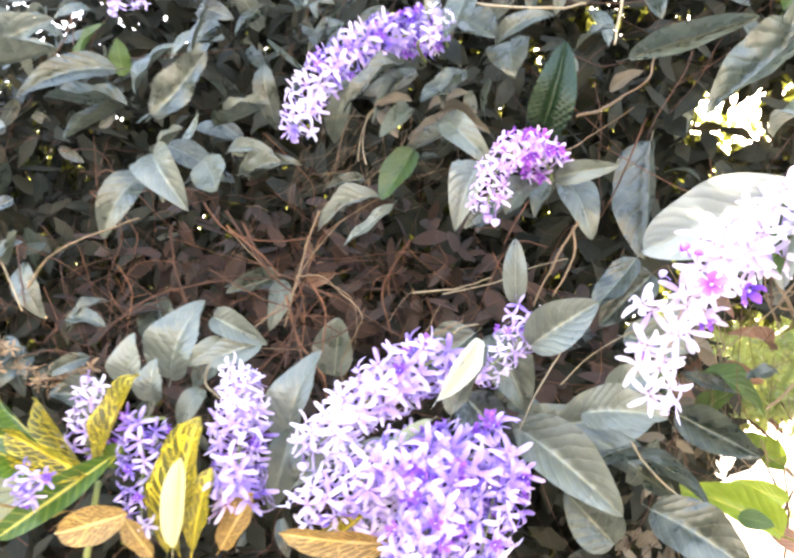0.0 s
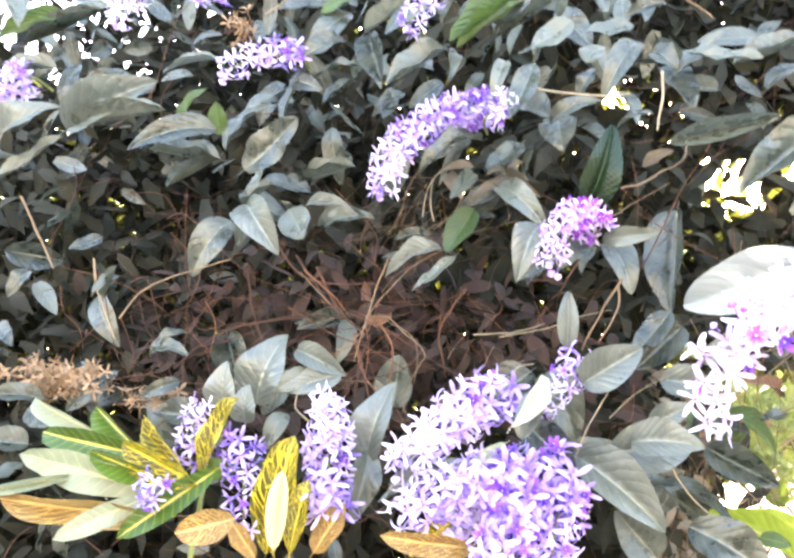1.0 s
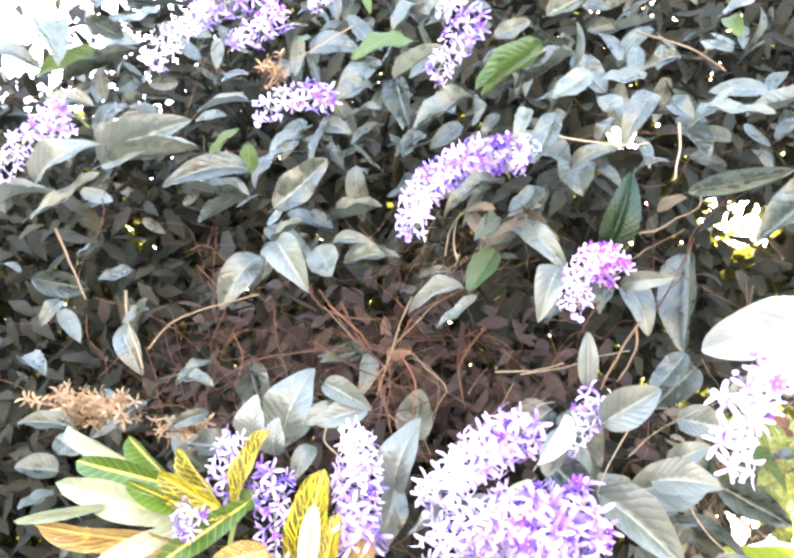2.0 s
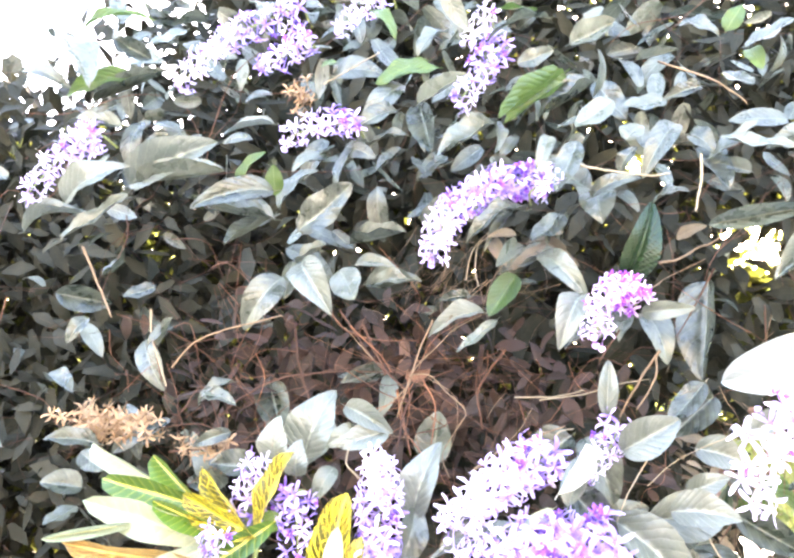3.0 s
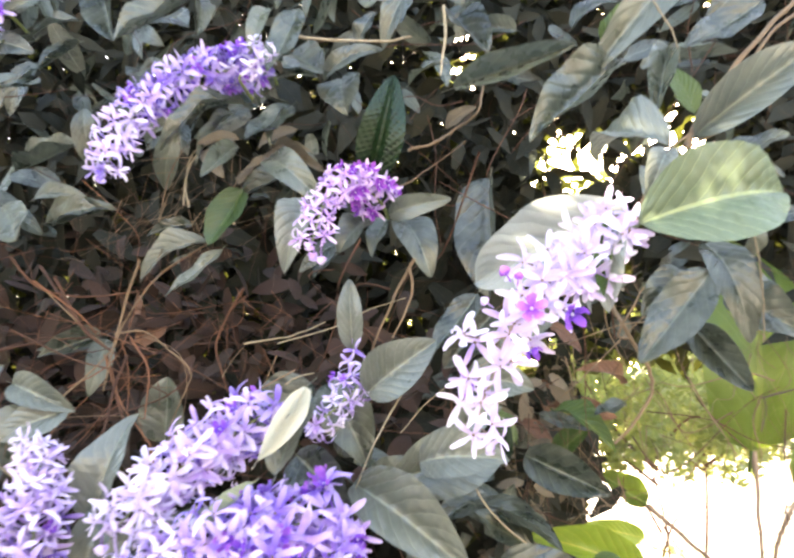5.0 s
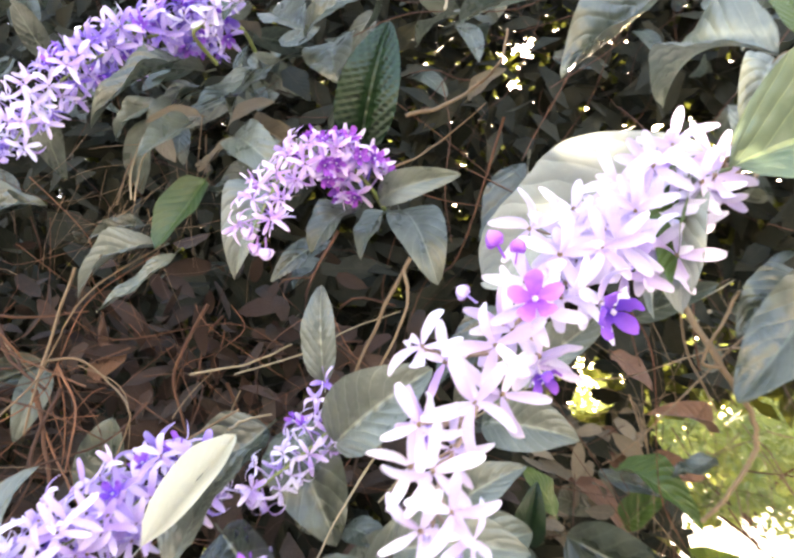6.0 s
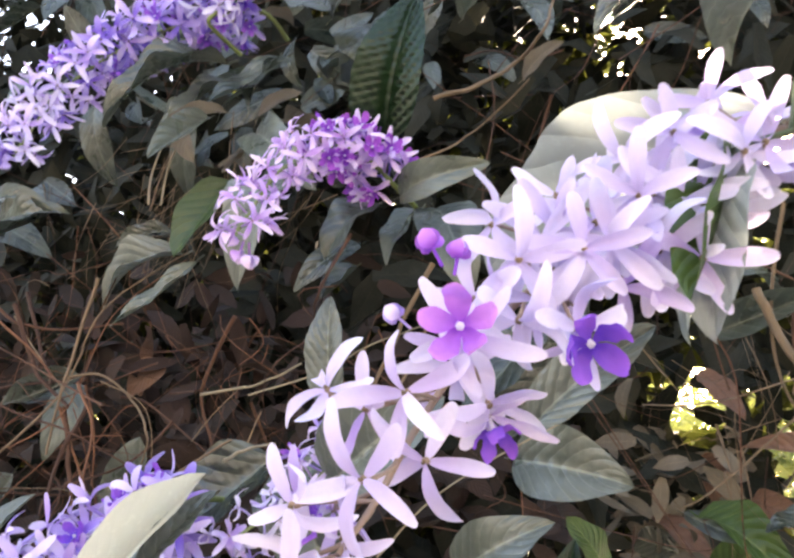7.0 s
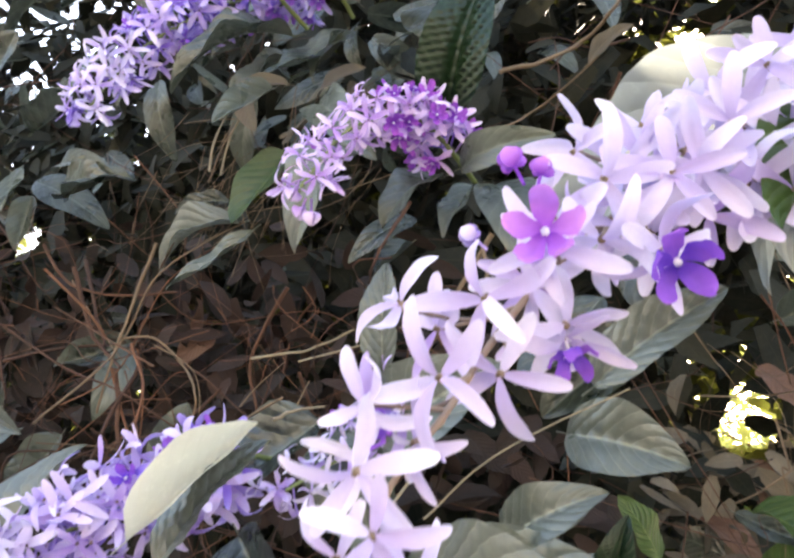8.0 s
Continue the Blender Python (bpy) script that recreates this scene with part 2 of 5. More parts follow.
def leaf_mesh(kind, variant):
    """A unit leaf (1 long, 1 wide) with a short stalk, shared by all leaves of that kind and variant."""
    key = (kind, variant)
    if key not in LEAF_SHAPES:
        r = random.Random(str(key))
        bm = bmesh.new()
        long_leaf = kind.startswith("k_")
        shape = 0.8 if not long_leaf else 1.05
        if kind in ("broad", "big"):
            shape = 0.72
        ribs, puff = RIBS.get(kind, (0, 0.0))
        blade(bm, Matrix(), (96 if kind == "glossy" else 44) if ribs else 12, (16 if kind == "glossy" else 10) if ribs else 6, 1.0, r.uniform(-0.04, 0.06) if long_leaf else r.uniform(-0.08, 0.2), r.uniform(0.7, 0.9) if kind == "pale" else r.uniform(0.05, 0.45), r.uniform(0.012, 0.04), r.uniform(0, 6), shape, 0.54 if long_leaf else r.uniform(0.58, 0.76), 0, ribs, puff * r.uniform(0.8, 1.2))
        calm = 0.3 if variant < 3 else 1.0
        twist, droop = calm * r.uniform(-0.5, 0.5), r.uniform(-0.02, 0.05) if long_leaf else r.uniform(-0.05, 0.2)
        for v in bm.verts:
            a = twist * v.co.y
            x, z = v.co.x, v.co.z
            v.co.x, v.co.z = x * math.cos(a) - z * math.sin(a), 0.5 * x * math.sin(a) + z * math.cos(a) - droop * v.co.y**2
        tube(bm, [(0, -0.10, r.uniform(-0.03, 0.03)), (0, 0.0, 0)], 0.012, 4)
        LEAF_SHAPES[key] = mesh_of("leaf", bm, MAT[kind])
    return LEAF_SHAPES[key]


def tube(bm, points, radius, sides=5, taper=1.0, index=0):
    """A round rod through the points, smoothed."""
    pts = [Vector(p) for p in points]
    if len(pts) > 2:
        pts = smooth_line(pts, 5)
    uv = bm.loops.layers.uv.verify()
    rings = []
    for i, p in enumerate(pts):
        t = (pts[min(i + 1, len(pts) - 1)] - pts[max(i - 1, 0)]).normalized()
        a = t.orthogonal().normalized()
        b = t.cross(a)
        r = radius * (1 + (taper - 1) * i / (len(pts) - 1))
        rings.append([bm.verts.new(p + (a * math.cos(k * math.tau / sides) + b * math.sin(k * math.tau / sides)) * r) for k in range(sides)])
    for one, two in zip(rings, rings[1:]):
        turn = min(range(sides), key=lambda s: (two[s].co - one[0].co).length)
        for k in range(sides):
            f = bm.faces.new((one[k], one[(k + 1) % sides], two[(k + 1 + turn) % sides], two[(k + turn) % sides]))
            f.smooth, f.material_index = True, index
    for ring in (rings[0], rings[-1]):
        f = bm.faces.new(ring)
        f.material_index = index


def smooth_line(pts, steps):
    out = []
    for i in range(len(pts) - 1):
        a, b, c, d = pts[max(i - 1, 0)], pts[i], pts[i + 1], pts[min(i + 2, len(pts) - 1)]
        for k in range(steps):
            t = k / steps
            out.append(0.5 * (2 * b + (c - a) * t + (2 * a - 5 * b + 4 * c - d) * t * t + (3 * b - a - 3 * c + d) * t**3))
    return out + [pts[-1]]


def leaf_pose(base, tip, width, lean, face=(0.0, -0.93, 0.36)):
    """Lays the unit leaf from base to tip; its upper side looks along face, turned by lean about its own axis."""
    b, t = Vector(base), Vector(tip)
    y = (t - b).normalized()
    z = Vector(face)
    z = (z - y * z.dot(y)).normalized()
    z = Matrix.Rotation(radians(lean), 3, y) @ z
    x = y.cross(z)
    n = (t - b).length
    m = Matrix((x * width, y * n, z * n)).transposed().to_4x4()
    m.translation = b
    return m


owner = None
LEAF_WORDS = {"pale": "faded cream-yellow leaf", "silver": "grey-green leaf with ribbed veins", "glossy": "dark glossy ribbed green leaf", "big": "large pale green leaf with ribbed veins",
              "fresh": "young bright green leaf", "leafy": "small plain green leaf", "pale_green": "broad pale grey-green leaf", "lime": "sunlit yellow-green leaf", "tan": "withered tan leaf", "dead": "curled rust-brown dead leaf", "k_net": "golden leaf netted in dark green",
              "k_tan": "tan leaf with dark veins", "k_cream": "plain cream-yellow leaf", "k_green": "green leaf with a yellow midrib", "k_pale": "pale green leaf with a cream midrib"}


def leaf(base, tip, width, kind="petrea", lean=None):
    loose = lean is None
    lean = rng.uniform(-24, 24) if loose else lean
    face = (rng.gauss(0, 0.2), -0.84, rng.uniform(0.1, 1.0)) if loose else (0, -0.95, 0.2)
    m = owner.matrix_basis.inverted() @ leaf_pose(base, tip, width * (0.85 if kind.startswith("k_") else 0.98), lean, face)
    return part("leaf", leaf_mesh(kind, rng.randrange(8) if loose else rng.randrange(3)), owner, m, LEAF_WORDS.get(kind, ""))


def stem(points, radius, kind="twig"):
    bm = bmesh.new()
    at = owner.matrix_basis.inverted()
    pts = smooth_line([at @ Vector(p) for p in points], 4) if len(points) > 2 else [at @ Vector(p) for p in points]
    pts = [p + Vector((rng.gauss(0, 1), rng.gauss(0, 1), rng.gauss(0, 1))) * radius * 0.16 for p in pts]
    tube(bm, pts, radius * 0.66, 6, 0.6)
    return part("stem", mesh_of("stem", bm, MAT["pale_twig" if kind == "pale" else kind]), owner)


# flowers: five long sepals in a star; some still hold the small violet flower
def star_mesh(shade, variant):
    key = (shade, variant)
    if key not in LEAF_SHAPES:
        r = random.Random(str(key))
        bm = bmesh.new()
        for k in range(5):
            turn = k * math.tau / 5 + r.uniform(-0.16, 0.16)
            rise = r.uniform(-0.25, 0.55)
            m = Matrix.Rotation(turn, 4, "Z") @ Matrix.Rotation(rise, 4, "X") @ Matrix.Diagonal((0.022, 0.0225 * r.uniform(0.85, 1.1), 0.022, 1))
            blade(bm, m, 8, 2, r.uniform(0.22, 0.27), r.uniform(-0.32, 0.34), r.uniform(0.15, 0.7), 0.0, 0.0, 1.35, 0.48)
        tube(bm, [(0, 0, -0.027), (0.001, 0, -0.010), (0, 0, 0.001)], 0.0009, 5, 1.7)
        tube(bm, [(0, 0, 0.0004), (0, 0, 0.0016), (0, 0, 0.0024)], 0.0013, 6, 0.5, 1)
        LEAF_SHAPES[key] = mesh_of("flower", bm, MAT[shade], MAT["twig"])
    return LEAF_SHAPES[key]


def corolla_mesh(shade="corolla"):
    if shade not in LEAF_SHAPES:
        bm = bmesh.new()
        for k in range(5):
            size = (0.0125, 0.0118, 0.0132, 0.0120, 0.0128)[k]
            m = Matrix.Translation((0, 0, 0.009)) @ Matrix.Rotation(k * math.tau / 5 + 0.6, 4, "Z") @ Matrix.Rotation((0.4, 0.05, 0.5, 0.15, 0.3)[k], 4, "X") @ Matrix.Diagonal((size, size, size, 1))
            blade(bm, m, 9, 6, 0.58, -0.35, 0.35, 0.09, k * 1.3, 1.5, 0.46)
        tube(bm, [(0, 0, 0), (0, 0, 0.0098)], 0.0010, 6, 1.3, 1)
        LEAF_SHAPES[shade] = mesh_of("corolla", bm, MAT[shade], MAT["eye"])
    return LEAF_SHAPES[shade]


def bud_mesh(shade):
    key = ("bud", shade)
    if key not in LEAF_SHAPES:
        bm = bmesh.new()
        for k in range(4):
            m = Matrix.Rotation(k * math.tau / 4, 4, "Z") @ Matrix.Rotation(1.2, 4, "X") @ Matrix.Diagonal((0.009, 0.009, 0.009, 1))
            blade(bm, m, 5, 2, 0.8, -0.35, -0.5, 0.0, 0.0, 0.9, 0.55)
        tube(bm, [(0, 0, -0.008), (0, 0, 0.001)], 0.0009, 4)
        LEAF_SHAPES[key] = mesh_of("bud", bm, MAT[shade])
    return LEAF_SHAPES[key]


SHADE_WORDS = {"violet": "deep violet star-flowered cluster hanging among grey-green leaves",
               "mauve": "small mauve star-flowered cluster with violet flowers at its base",
               "lilac": "lilac star-flowered cluster arching out of the hedge",
               "white": "pale lilac star-flowered cluster with narrow sepals"}


def raceme(points, count, size, shade):
    pts = smooth_line([Vector(p) for p in points], 8)
    pts = pts[: int(len(pts) * 0.9)]
    root = thing("flower_cluster", SHADE_WORDS[shade], "flower", pts[0], "flower clusters of the vine")
    at = Matrix.Translation(-pts[0])
    bm = bmesh.new()
    tube(bm, [(0.003, 0.05, 0.0)] + [at @ p for p in pts[::4]] + [at @ pts[-1]], 0.0022, 6, 0.45)
    part("stalk", mesh_of("stalk", bm, MAT["green"]), root, None, "thin green-brown flower stalk")
    count = int(count * 1.22)
    for k in range(count):
        s = (k + 0.3 + rng.uniform(-0.25, 0.25)) / count
        i = s * (len(pts) - 1)
        lo = max(0, min(int(i), len(pts) - 2))
        p = pts[lo].lerp(pts[lo + 1], i - lo)
        t = (pts[lo + 1] - pts[lo]).normalized()
        a = t.orthogonal().normalized()
        ang = k * 2.39996 + rng.uniform(-0.4, 0.4)
        out = (a * math.cos(ang) + t.cross(a) * math.sin(ang) + t * rng.uniform(0.05, 0.6) + Vector((0, -0.25, 0.1))).normalized()
        scale = 0.92 * size * (1.0 - 0.28 * s) * rng.uniform(0.88, 1.1)
        place = p + out * rng.uniform(0.017, 0.032) * scale
        spin = out.to_track_quat("Z", "Y").to_matrix().to_4x4() @ Matrix.Rotation(rng.uniform(0, 6.28), 4, "Z")
        m = at @ Matrix.Translation(place) @ spin @ Matrix.Scale(scale, 4)
        deep = (1.0 - s) + rng.uniform(-0.45, 0.45)
        tone = {"violet": "violet" if deep > 0.4 else "lilac" if deep > -0.05 else "white", "lilac": "violet" if deep > 0.85 else "lilac" if deep > 0.22 else "white", "white": "lilac" if deep > 1.0 else "white", "mauve": "violet" if deep > 1.15 else "mauve"}[shade]
        f = part("flower", star_mesh(tone, rng.randrange(6)), root, m)
        if (deep > 0.6 or shade == "mauve" and s < 0.25) and rng.random() < {"mauve": 0.9, "violet": 0.6}.get(shade, 0.2):
            part("corolla", corolla_mesh("plum" if shade == "mauve" else "corolla"), f, Matrix.Scale(0.95 if shade == "mauve" else 0.75, 4), "small violet flower with a white eye")
    for k in range(3):
        m = at @ Matrix.Translation(pts[-1] + Vector((rng.gauss(0, 1), rng.gauss(0, 1), rng.gauss(0, 1))) * 0.006) @ Matrix.Rotation(rng.uniform(1.5, 3.5), 4, "X")
        part("bud", bud_mesh(shade), root, m)
    return root


# the cluster that the walk ends at, flower by flower: place of the flower, shade of its sepals
NEAR_AXIS = [(0.452, 0.803, 1.704), (0.421, 0.787, 1.685), (0.393, 0.776, 1.659), (0.366, 0.763, 1.636), (0.346, 0.752, 1.612), (0.332, 0.740, 1.586), (0.324, 0.727, 1.563), (0.313, 0.718, 1.541), (0.310, 0.712, 1.520)]
NEAR_FLOWERS = [
    ((0.335, 0.716, 1.593), "white"), ((0.327, 0.707, 1.569), "white"), ((0.312, 0.695, 1.543), "white"), ((0.305, 0.712, 1.561), "white"),
    ((0.317, 0.722, 1.553), "white"), ((0.337, 0.732, 1.575), "white"), ((0.353, 0.745, 1.593), "white"), ((0.303, 0.735, 1.596), "white"),
    ((0.319, 0.693, 1.529), "white"), ((0.312, 0.747, 1.591), "lilac"), ((0.363, 0.737, 1.637), "white"), ((0.382, 0.745, 1.642), "white"),
    ((0.399, 0.753, 1.662), "white"), ((0.411, 0.766, 1.689), "white"), ((0.351, 0.755, 1.655), "white"), ((0.372, 0.762, 1.667), "white"),
    ((0.395, 0.768, 1.681), "white"), ((0.407, 0.765, 1.648), "white"), ((0.393, 0.758, 1.633), "lilac"), ((0.419, 0.776, 1.671), "white"),
    ((0.363, 0.738, 1.618), "white"), ((0.342, 0.746, 1.605), "white"), ((0.424, 0.780, 1.706), "white"),
    ((0.440, 0.771, 1.685), "white"), ((0.300, 0.725, 1.545), "white"), ((0.376, 0.772, 1.652), "lilac"), ((0.357, 0.768, 1.632), "lilac"),
    ((0.388, 0.785, 1.668), "lilac"), ((0.405, 0.790, 1.686), "white"), ((0.337, 0.762, 1.610), "lilac"), ((0.372, 0.757, 1.653), "white"),
    ((0.326, 0.703, 1.519), "white"), ((0.307, 0.702, 1.522), "white"),
    ((0.385, 0.758, 1.655), "white"), ((0.402, 0.772, 1.670), "white"), ((0.366, 0.752, 1.628), "white"), ((0.415, 0.785, 1.695), "white"), ((0.348, 0.742, 1.626), "white"),
]


def near_flower(root, place, shade, r, way=None):
    """One open flower on its own short stalk, held out from the cluster's axis."""
    p = Vector(place)
    axis = smooth_line([Vector(q) for q in NEAR_AXIS], 6)
    k = min(range(len(axis)), key=lambda i: (axis[i] - p).length)
    k = max(0, k - 3)
    if way is None:
        way = (p - axis[k]).normalized() * 0.55 + Vector((r.gauss(0.0, 0.3), -0.75, r.gauss(-0.05, 0.3)))
    way = Vector(way).normalized()
    small = 0.82 + 0.18 * min(1.0, (p.z - 1.515) / 0.06)
    bm = bmesh.new()
    spin = way.to_track_quat("Z", "Y").to_matrix().to_4x4() @ Matrix.Rotation(r.uniform(0, 6.28), 4, "Z")
    for n in range(5):
        rise = r.uniform(-0.45, 0.5)
        size = 0.0212 * small * r.uniform(0.88, 1.1)
        m = spin @ Matrix.Rotation(n * math.tau / 5 + r.uniform(-0.17, 0.17), 4, "Z") @ Matrix.Rotation(rise, 4, "X") @ Matrix.Diagonal((size, size, size, 1)) @ Matrix.Rotation(r.uniform(-0.45, 0.45), 4, "Y")
        blade(bm, m, 12, 4, r.uniform(0.22, 0.27), r.uniform(-0.34, 0.30), r.uniform(0.1, 0.55), 0.012, r.uniform(0, 6), 1.35, 0.46)
    tube(bm, [spin @ Vector((0, 0, -0.003)), spin @ Vector((0, 0, 0.0004))], 0.0011, 7, 1.2, 1)
    tube(bm, [spin @ Vector((0, 0, 0.0006)), spin @ Vector((0, 0, 0.0016))], 0.0007, 7, 0.7, 2)
    back = axis[k] - p
    tube(bm, [Vector((0, 0, 0)) - way * 0.002, back * 0.45 - way * 0.004, back], 0.0007, 5, 1.2, 1)
    at = Matrix.Translation(p - root.matrix_basis.translation)
    return part("flower", mesh_of("flower", bm, MAT[shade], MAT["stalk"], MAT["twig"]), root, at), spin


def near_raceme():
    r = random.Random(58)
    start = Vector(NEAR_AXIS[0])
    root = thing("flower_cluster", "large pale lilac cluster of star flowers against a broad leaf", "flower", start, "flower clusters of the vine")
    bm = bmesh.new()
    tube(bm, [Vector((0.487, 0.867, 1.717)) - start] + [Vector(q) - start for q in NEAR_AXIS], 0.0019, 7, 0.45)
    part("stalk", mesh_of("stalk", bm, MAT["stalk"]), root, None, "thin pinkish-brown flower stalk")
    for place, shade in NEAR_FLOWERS:
        near_flower(root, place, shade, r)
    # more flowers crowd the upper half
    crowd = random.Random(64)
    for k in range(18):
        q = Vector(NEAR_AXIS[0]).lerp(Vector(NEAR_AXIS[3]), (k + crowd.random()) / 18)
        q += Vector((crowd.gauss(0.005, 0.008), crowd.uniform(-0.022, 0.004), crowd.gauss(-0.003, 0.008)))
        near_flower(root, q, "white" if k % 4 else "lilac", crowd)
    for place, way, hue, scale in (((0.351, 0.722, 1.611), (0.0, -1.0, 0.0), "pink", 1.0), ((0.380, 0.743, 1.616), (0.45, -0.75, -0.6), "corolla", 1.0),
                                   ((0.352, 0.750, 1.590), (0.35, -0.4, -0.8), "corolla", 0.7), ((0.309, 0.732, 1.560), (-0.5, -0.6, -0.3), "corolla", 0.65)):
        f, spin = near_flower(root, place, "white" if scale > 0.8 else "lilac", r, way)
        part("corolla", corolla_mesh(hue), f, spin @ Matrix.Translation((0, 0, 0.001)) @ Matrix.Scale(scale, 4), "small %s flower with a white eye" % ("magenta-pink" if hue == "pink" else "violet"))
    for place, turn, size in (((0.336, 0.735, 1.641), -0.5, 0.85), ((0.3445, 0.733, 1.637), 0.15, 0.7), ((0.322, 0.746, 1.621), -0.9, 0.7)):
        part("bud", bud_mesh("pink" if turn > -0.8 else "lilac"), root, Matrix.Translation(Vector(place) - start) @ Matrix.Rotation(turn, 4, "Y") @ Matrix.Scale(size, 4), "round pink bud" if turn > -0.8 else "pale lilac bud")
    for k in range(4):
        m = Matrix.Translation(Vector(NEAR_AXIS[-1]) - start + Vector((r.gauss(0, 1), r.gauss(0, 1), r.gauss(-0.8, 0.6))) * 0.005) @ Matrix.Rotation(r.uniform(1.8, 3.4), 4, "X") @ Matrix.Scale(0.7, 4)
        part("bud", bud_mesh("white"), root, m)
    return root


# ---- ground and distance ----
bm = bmesh.new()
side = 60
for i in range(side + 1):
    for j in range(side + 1):
        x, y = ((i / side * 2 - 1) ** 3) * 400, ((j / side * 2 - 1) ** 3) * 400
        near = math.exp(-((x * x + y * y) / 900))
        bm.verts.new((x, y, 0.10 * near * noise.noise((x * 0.35, y * 0.35, 3.0))))
bm.verts.ensure_lookup_table()
for i in range(side):
    for j in range(side):
        a = i * (side + 1) + j
        bm.faces.new([bm.verts[k] for k in (a, a + side + 1, a + side + 2, a + 1)])
tagged(new("ground", mesh_of("ground", bm, MAT["ground"])), "pale dry ground in full sun behind the hedge", "ground", kind="structure")


# unseen wall, added behind the camera to keep low frontal light off the hedge
bm = bmesh.new()
bmesh.ops.create_cube(bm, size=1.0, matrix=Matrix.Translation((0, -3.1, 1.7)) @ Matrix.Diagonal((16, 0.22, 3.6, 1)))
bmesh.ops.bevel(bm, geom=bm.edges[:], offset=0.02, segments=2, affect="EDGES")
tagged(new("wall_south", mesh_of("wall_south", bm, MAT["wall"])), "plain unseen wall added behind the camera to block low light", "wall", kind="structure")


def leaf_cloud(name, kind, count, seed, spot, size, rows=3, cols=2, label="", owner_thing=None):
    """Many loose leaves in one mesh; spot(r) gives a place or None."""
    r = random.Random(seed)
    bm = bmesh.new()
    made = 0
    verts, faces, uvs = [], [], []
    while made < count:
        p = spot(r)
        if p is None:
            continue
        made += 1
        n = size * r.uniform(0.65, 1.25)
        w = n * r.uniform(0.36, 0.48)
        way = Vector((r.gauss(0, 1), r.gauss(0, 0.6), r.gauss(-0.5, 0.8))).normalized()
        up = Vector((r.gauss(0, 0.5), r.gauss(-0.7, 0.5), r.gauss(0.5, 0.5)))
        x = way.cross(up)
        if x.length < 1e-3:
            continue
        x.normalize()
        z = x.cross(way)
        p = Vector(p) - way * n * 0.5
        start = len(verts)
        bend, fold = r.uniform(-0.1, 0.2), r.uniform(0.05, 0.3)
        for i in range(rows + 1):
            v = i / rows
            half = w * 0.5 * max(0.0, math.sin(math.pi * (0.06 + 0.94 * v) ** 0.85)) ** 0.70
            for j in range(cols + 1):
                u = 2 * j / cols - 1
                lift = n * bend * (1 - (2 * v - 1) ** 2) + fold * abs(u) * half
                q = p + way * (n * v) + x * (u * half) + z * lift
                verts.append(q[:])
                uvs.append((u / 2 + 0.5, v))
        for i in range(rows):
            for j in range(cols):
                a = start + i * (cols + 1) + j
                faces.append((a, a + 1, a + cols + 2, a + cols + 1))
    me = bpy.data.meshes.new(name)
    bm.free()
    me.from_pydata(verts, [], faces)
    layer = me.uv_layers.new(name="UVMap")
    order = np.empty(len(me.loops), np.int32)
    me.loops.foreach_get("vertex_index", order)
    layer.data.foreach_set("uv", np.array(uvs, np.float32)[order].ravel())
    me.materials.append(MAT[kind])
    me.shade_smooth()
    ob = new(name, me)
    if owner_thing is not None:
        ob.parent = owner_thing
    return tagged(ob, label, kind="stuff")


def tree(x, y, height, spread, seed, count, low=0.42):
    r = random.Random(seed)
    root = thing("tree", "sunlit yellow-green broadleaf tree beyond the hedge", "tree", (x, y, 0), "trees beyond the hedge")
    bm = bmesh.new()
    top = height * 0.6
    tube(bm, [(0, 0, -0.1), (0.1, 0, top * 0.5), (r.uniform(-0.3, 0.3), 0.1, top)], height * 0.006, 8, 0.5)
    for k in range(7):
        a = k * 2.4 + r.random()
        z = top * r.uniform(0.45, 1.0)
        tube(bm, [(0.05, 0, z), (math.cos(a) * spread * 0.4, math.sin(a) * spread * 0.4, z + height * 0.12),
                  (math.cos(a) * spread * 0.8, math.sin(a) * spread * 0.8, z + height * r.uniform(0.1, 0.3))], height * 0.006, 6, 0.3)
    part("trunk", mesh_of("trunk", bm, MAT["bark"]), root)
    lumps = [(Vector((r.gauss(0, 0.45) * spread, r.gauss(0, 0.45) * spread, height * (low + (1 - low) * r.random() ** 1.5))), spread * r.uniform(0.14, 0.3)) for _ in range(46)]

    def spot(q):
        c, s = q.choice(lumps)
        d = Vector((q.gauss(0, 1), q.gauss(0, 1), q.gauss(0, 1)))
        return c + d.normalized() * s * q.random() ** 0.4

    ob = leaf_cloud("crown", "tree", count, seed + 1, spot, 0.085, 2, 2, owner_thing=root)
    return root


tree(1.95, 6.2, 2.3, 0.75, 17, 2600, 0.58)
tree(1.7, 9.0, 4.2, 2.3, 11, 14000)
tree(3.3, 9.2, 4.2, 2.1, 16, 24000, 0.35)
tree(0.2, 10.5, 4.6, 2.4, 12, 14000)
tree(-3.5, 10.0, 5.0, 2.6, 13, 14000)
tree(9.2, 13.0, 5.5, 3.2, 14, 14000)
tree(-8.0, 13.0, 6.0, 3.0, 15, 14000)


def low_spot(r):
    """Tufts of low growth on the sunny ground behind the hedge."""
    a, d = r.choice(TUFTS), abs(r.gauss(0, 0.35))
    t = r.uniform(0, 6.28)
    return (a[0] + math.cos(t) * d, a[1] + math.sin(t) * d, 0.03 + a[2] * r.random() ** 1.5 * math.exp(-d * d * 4))


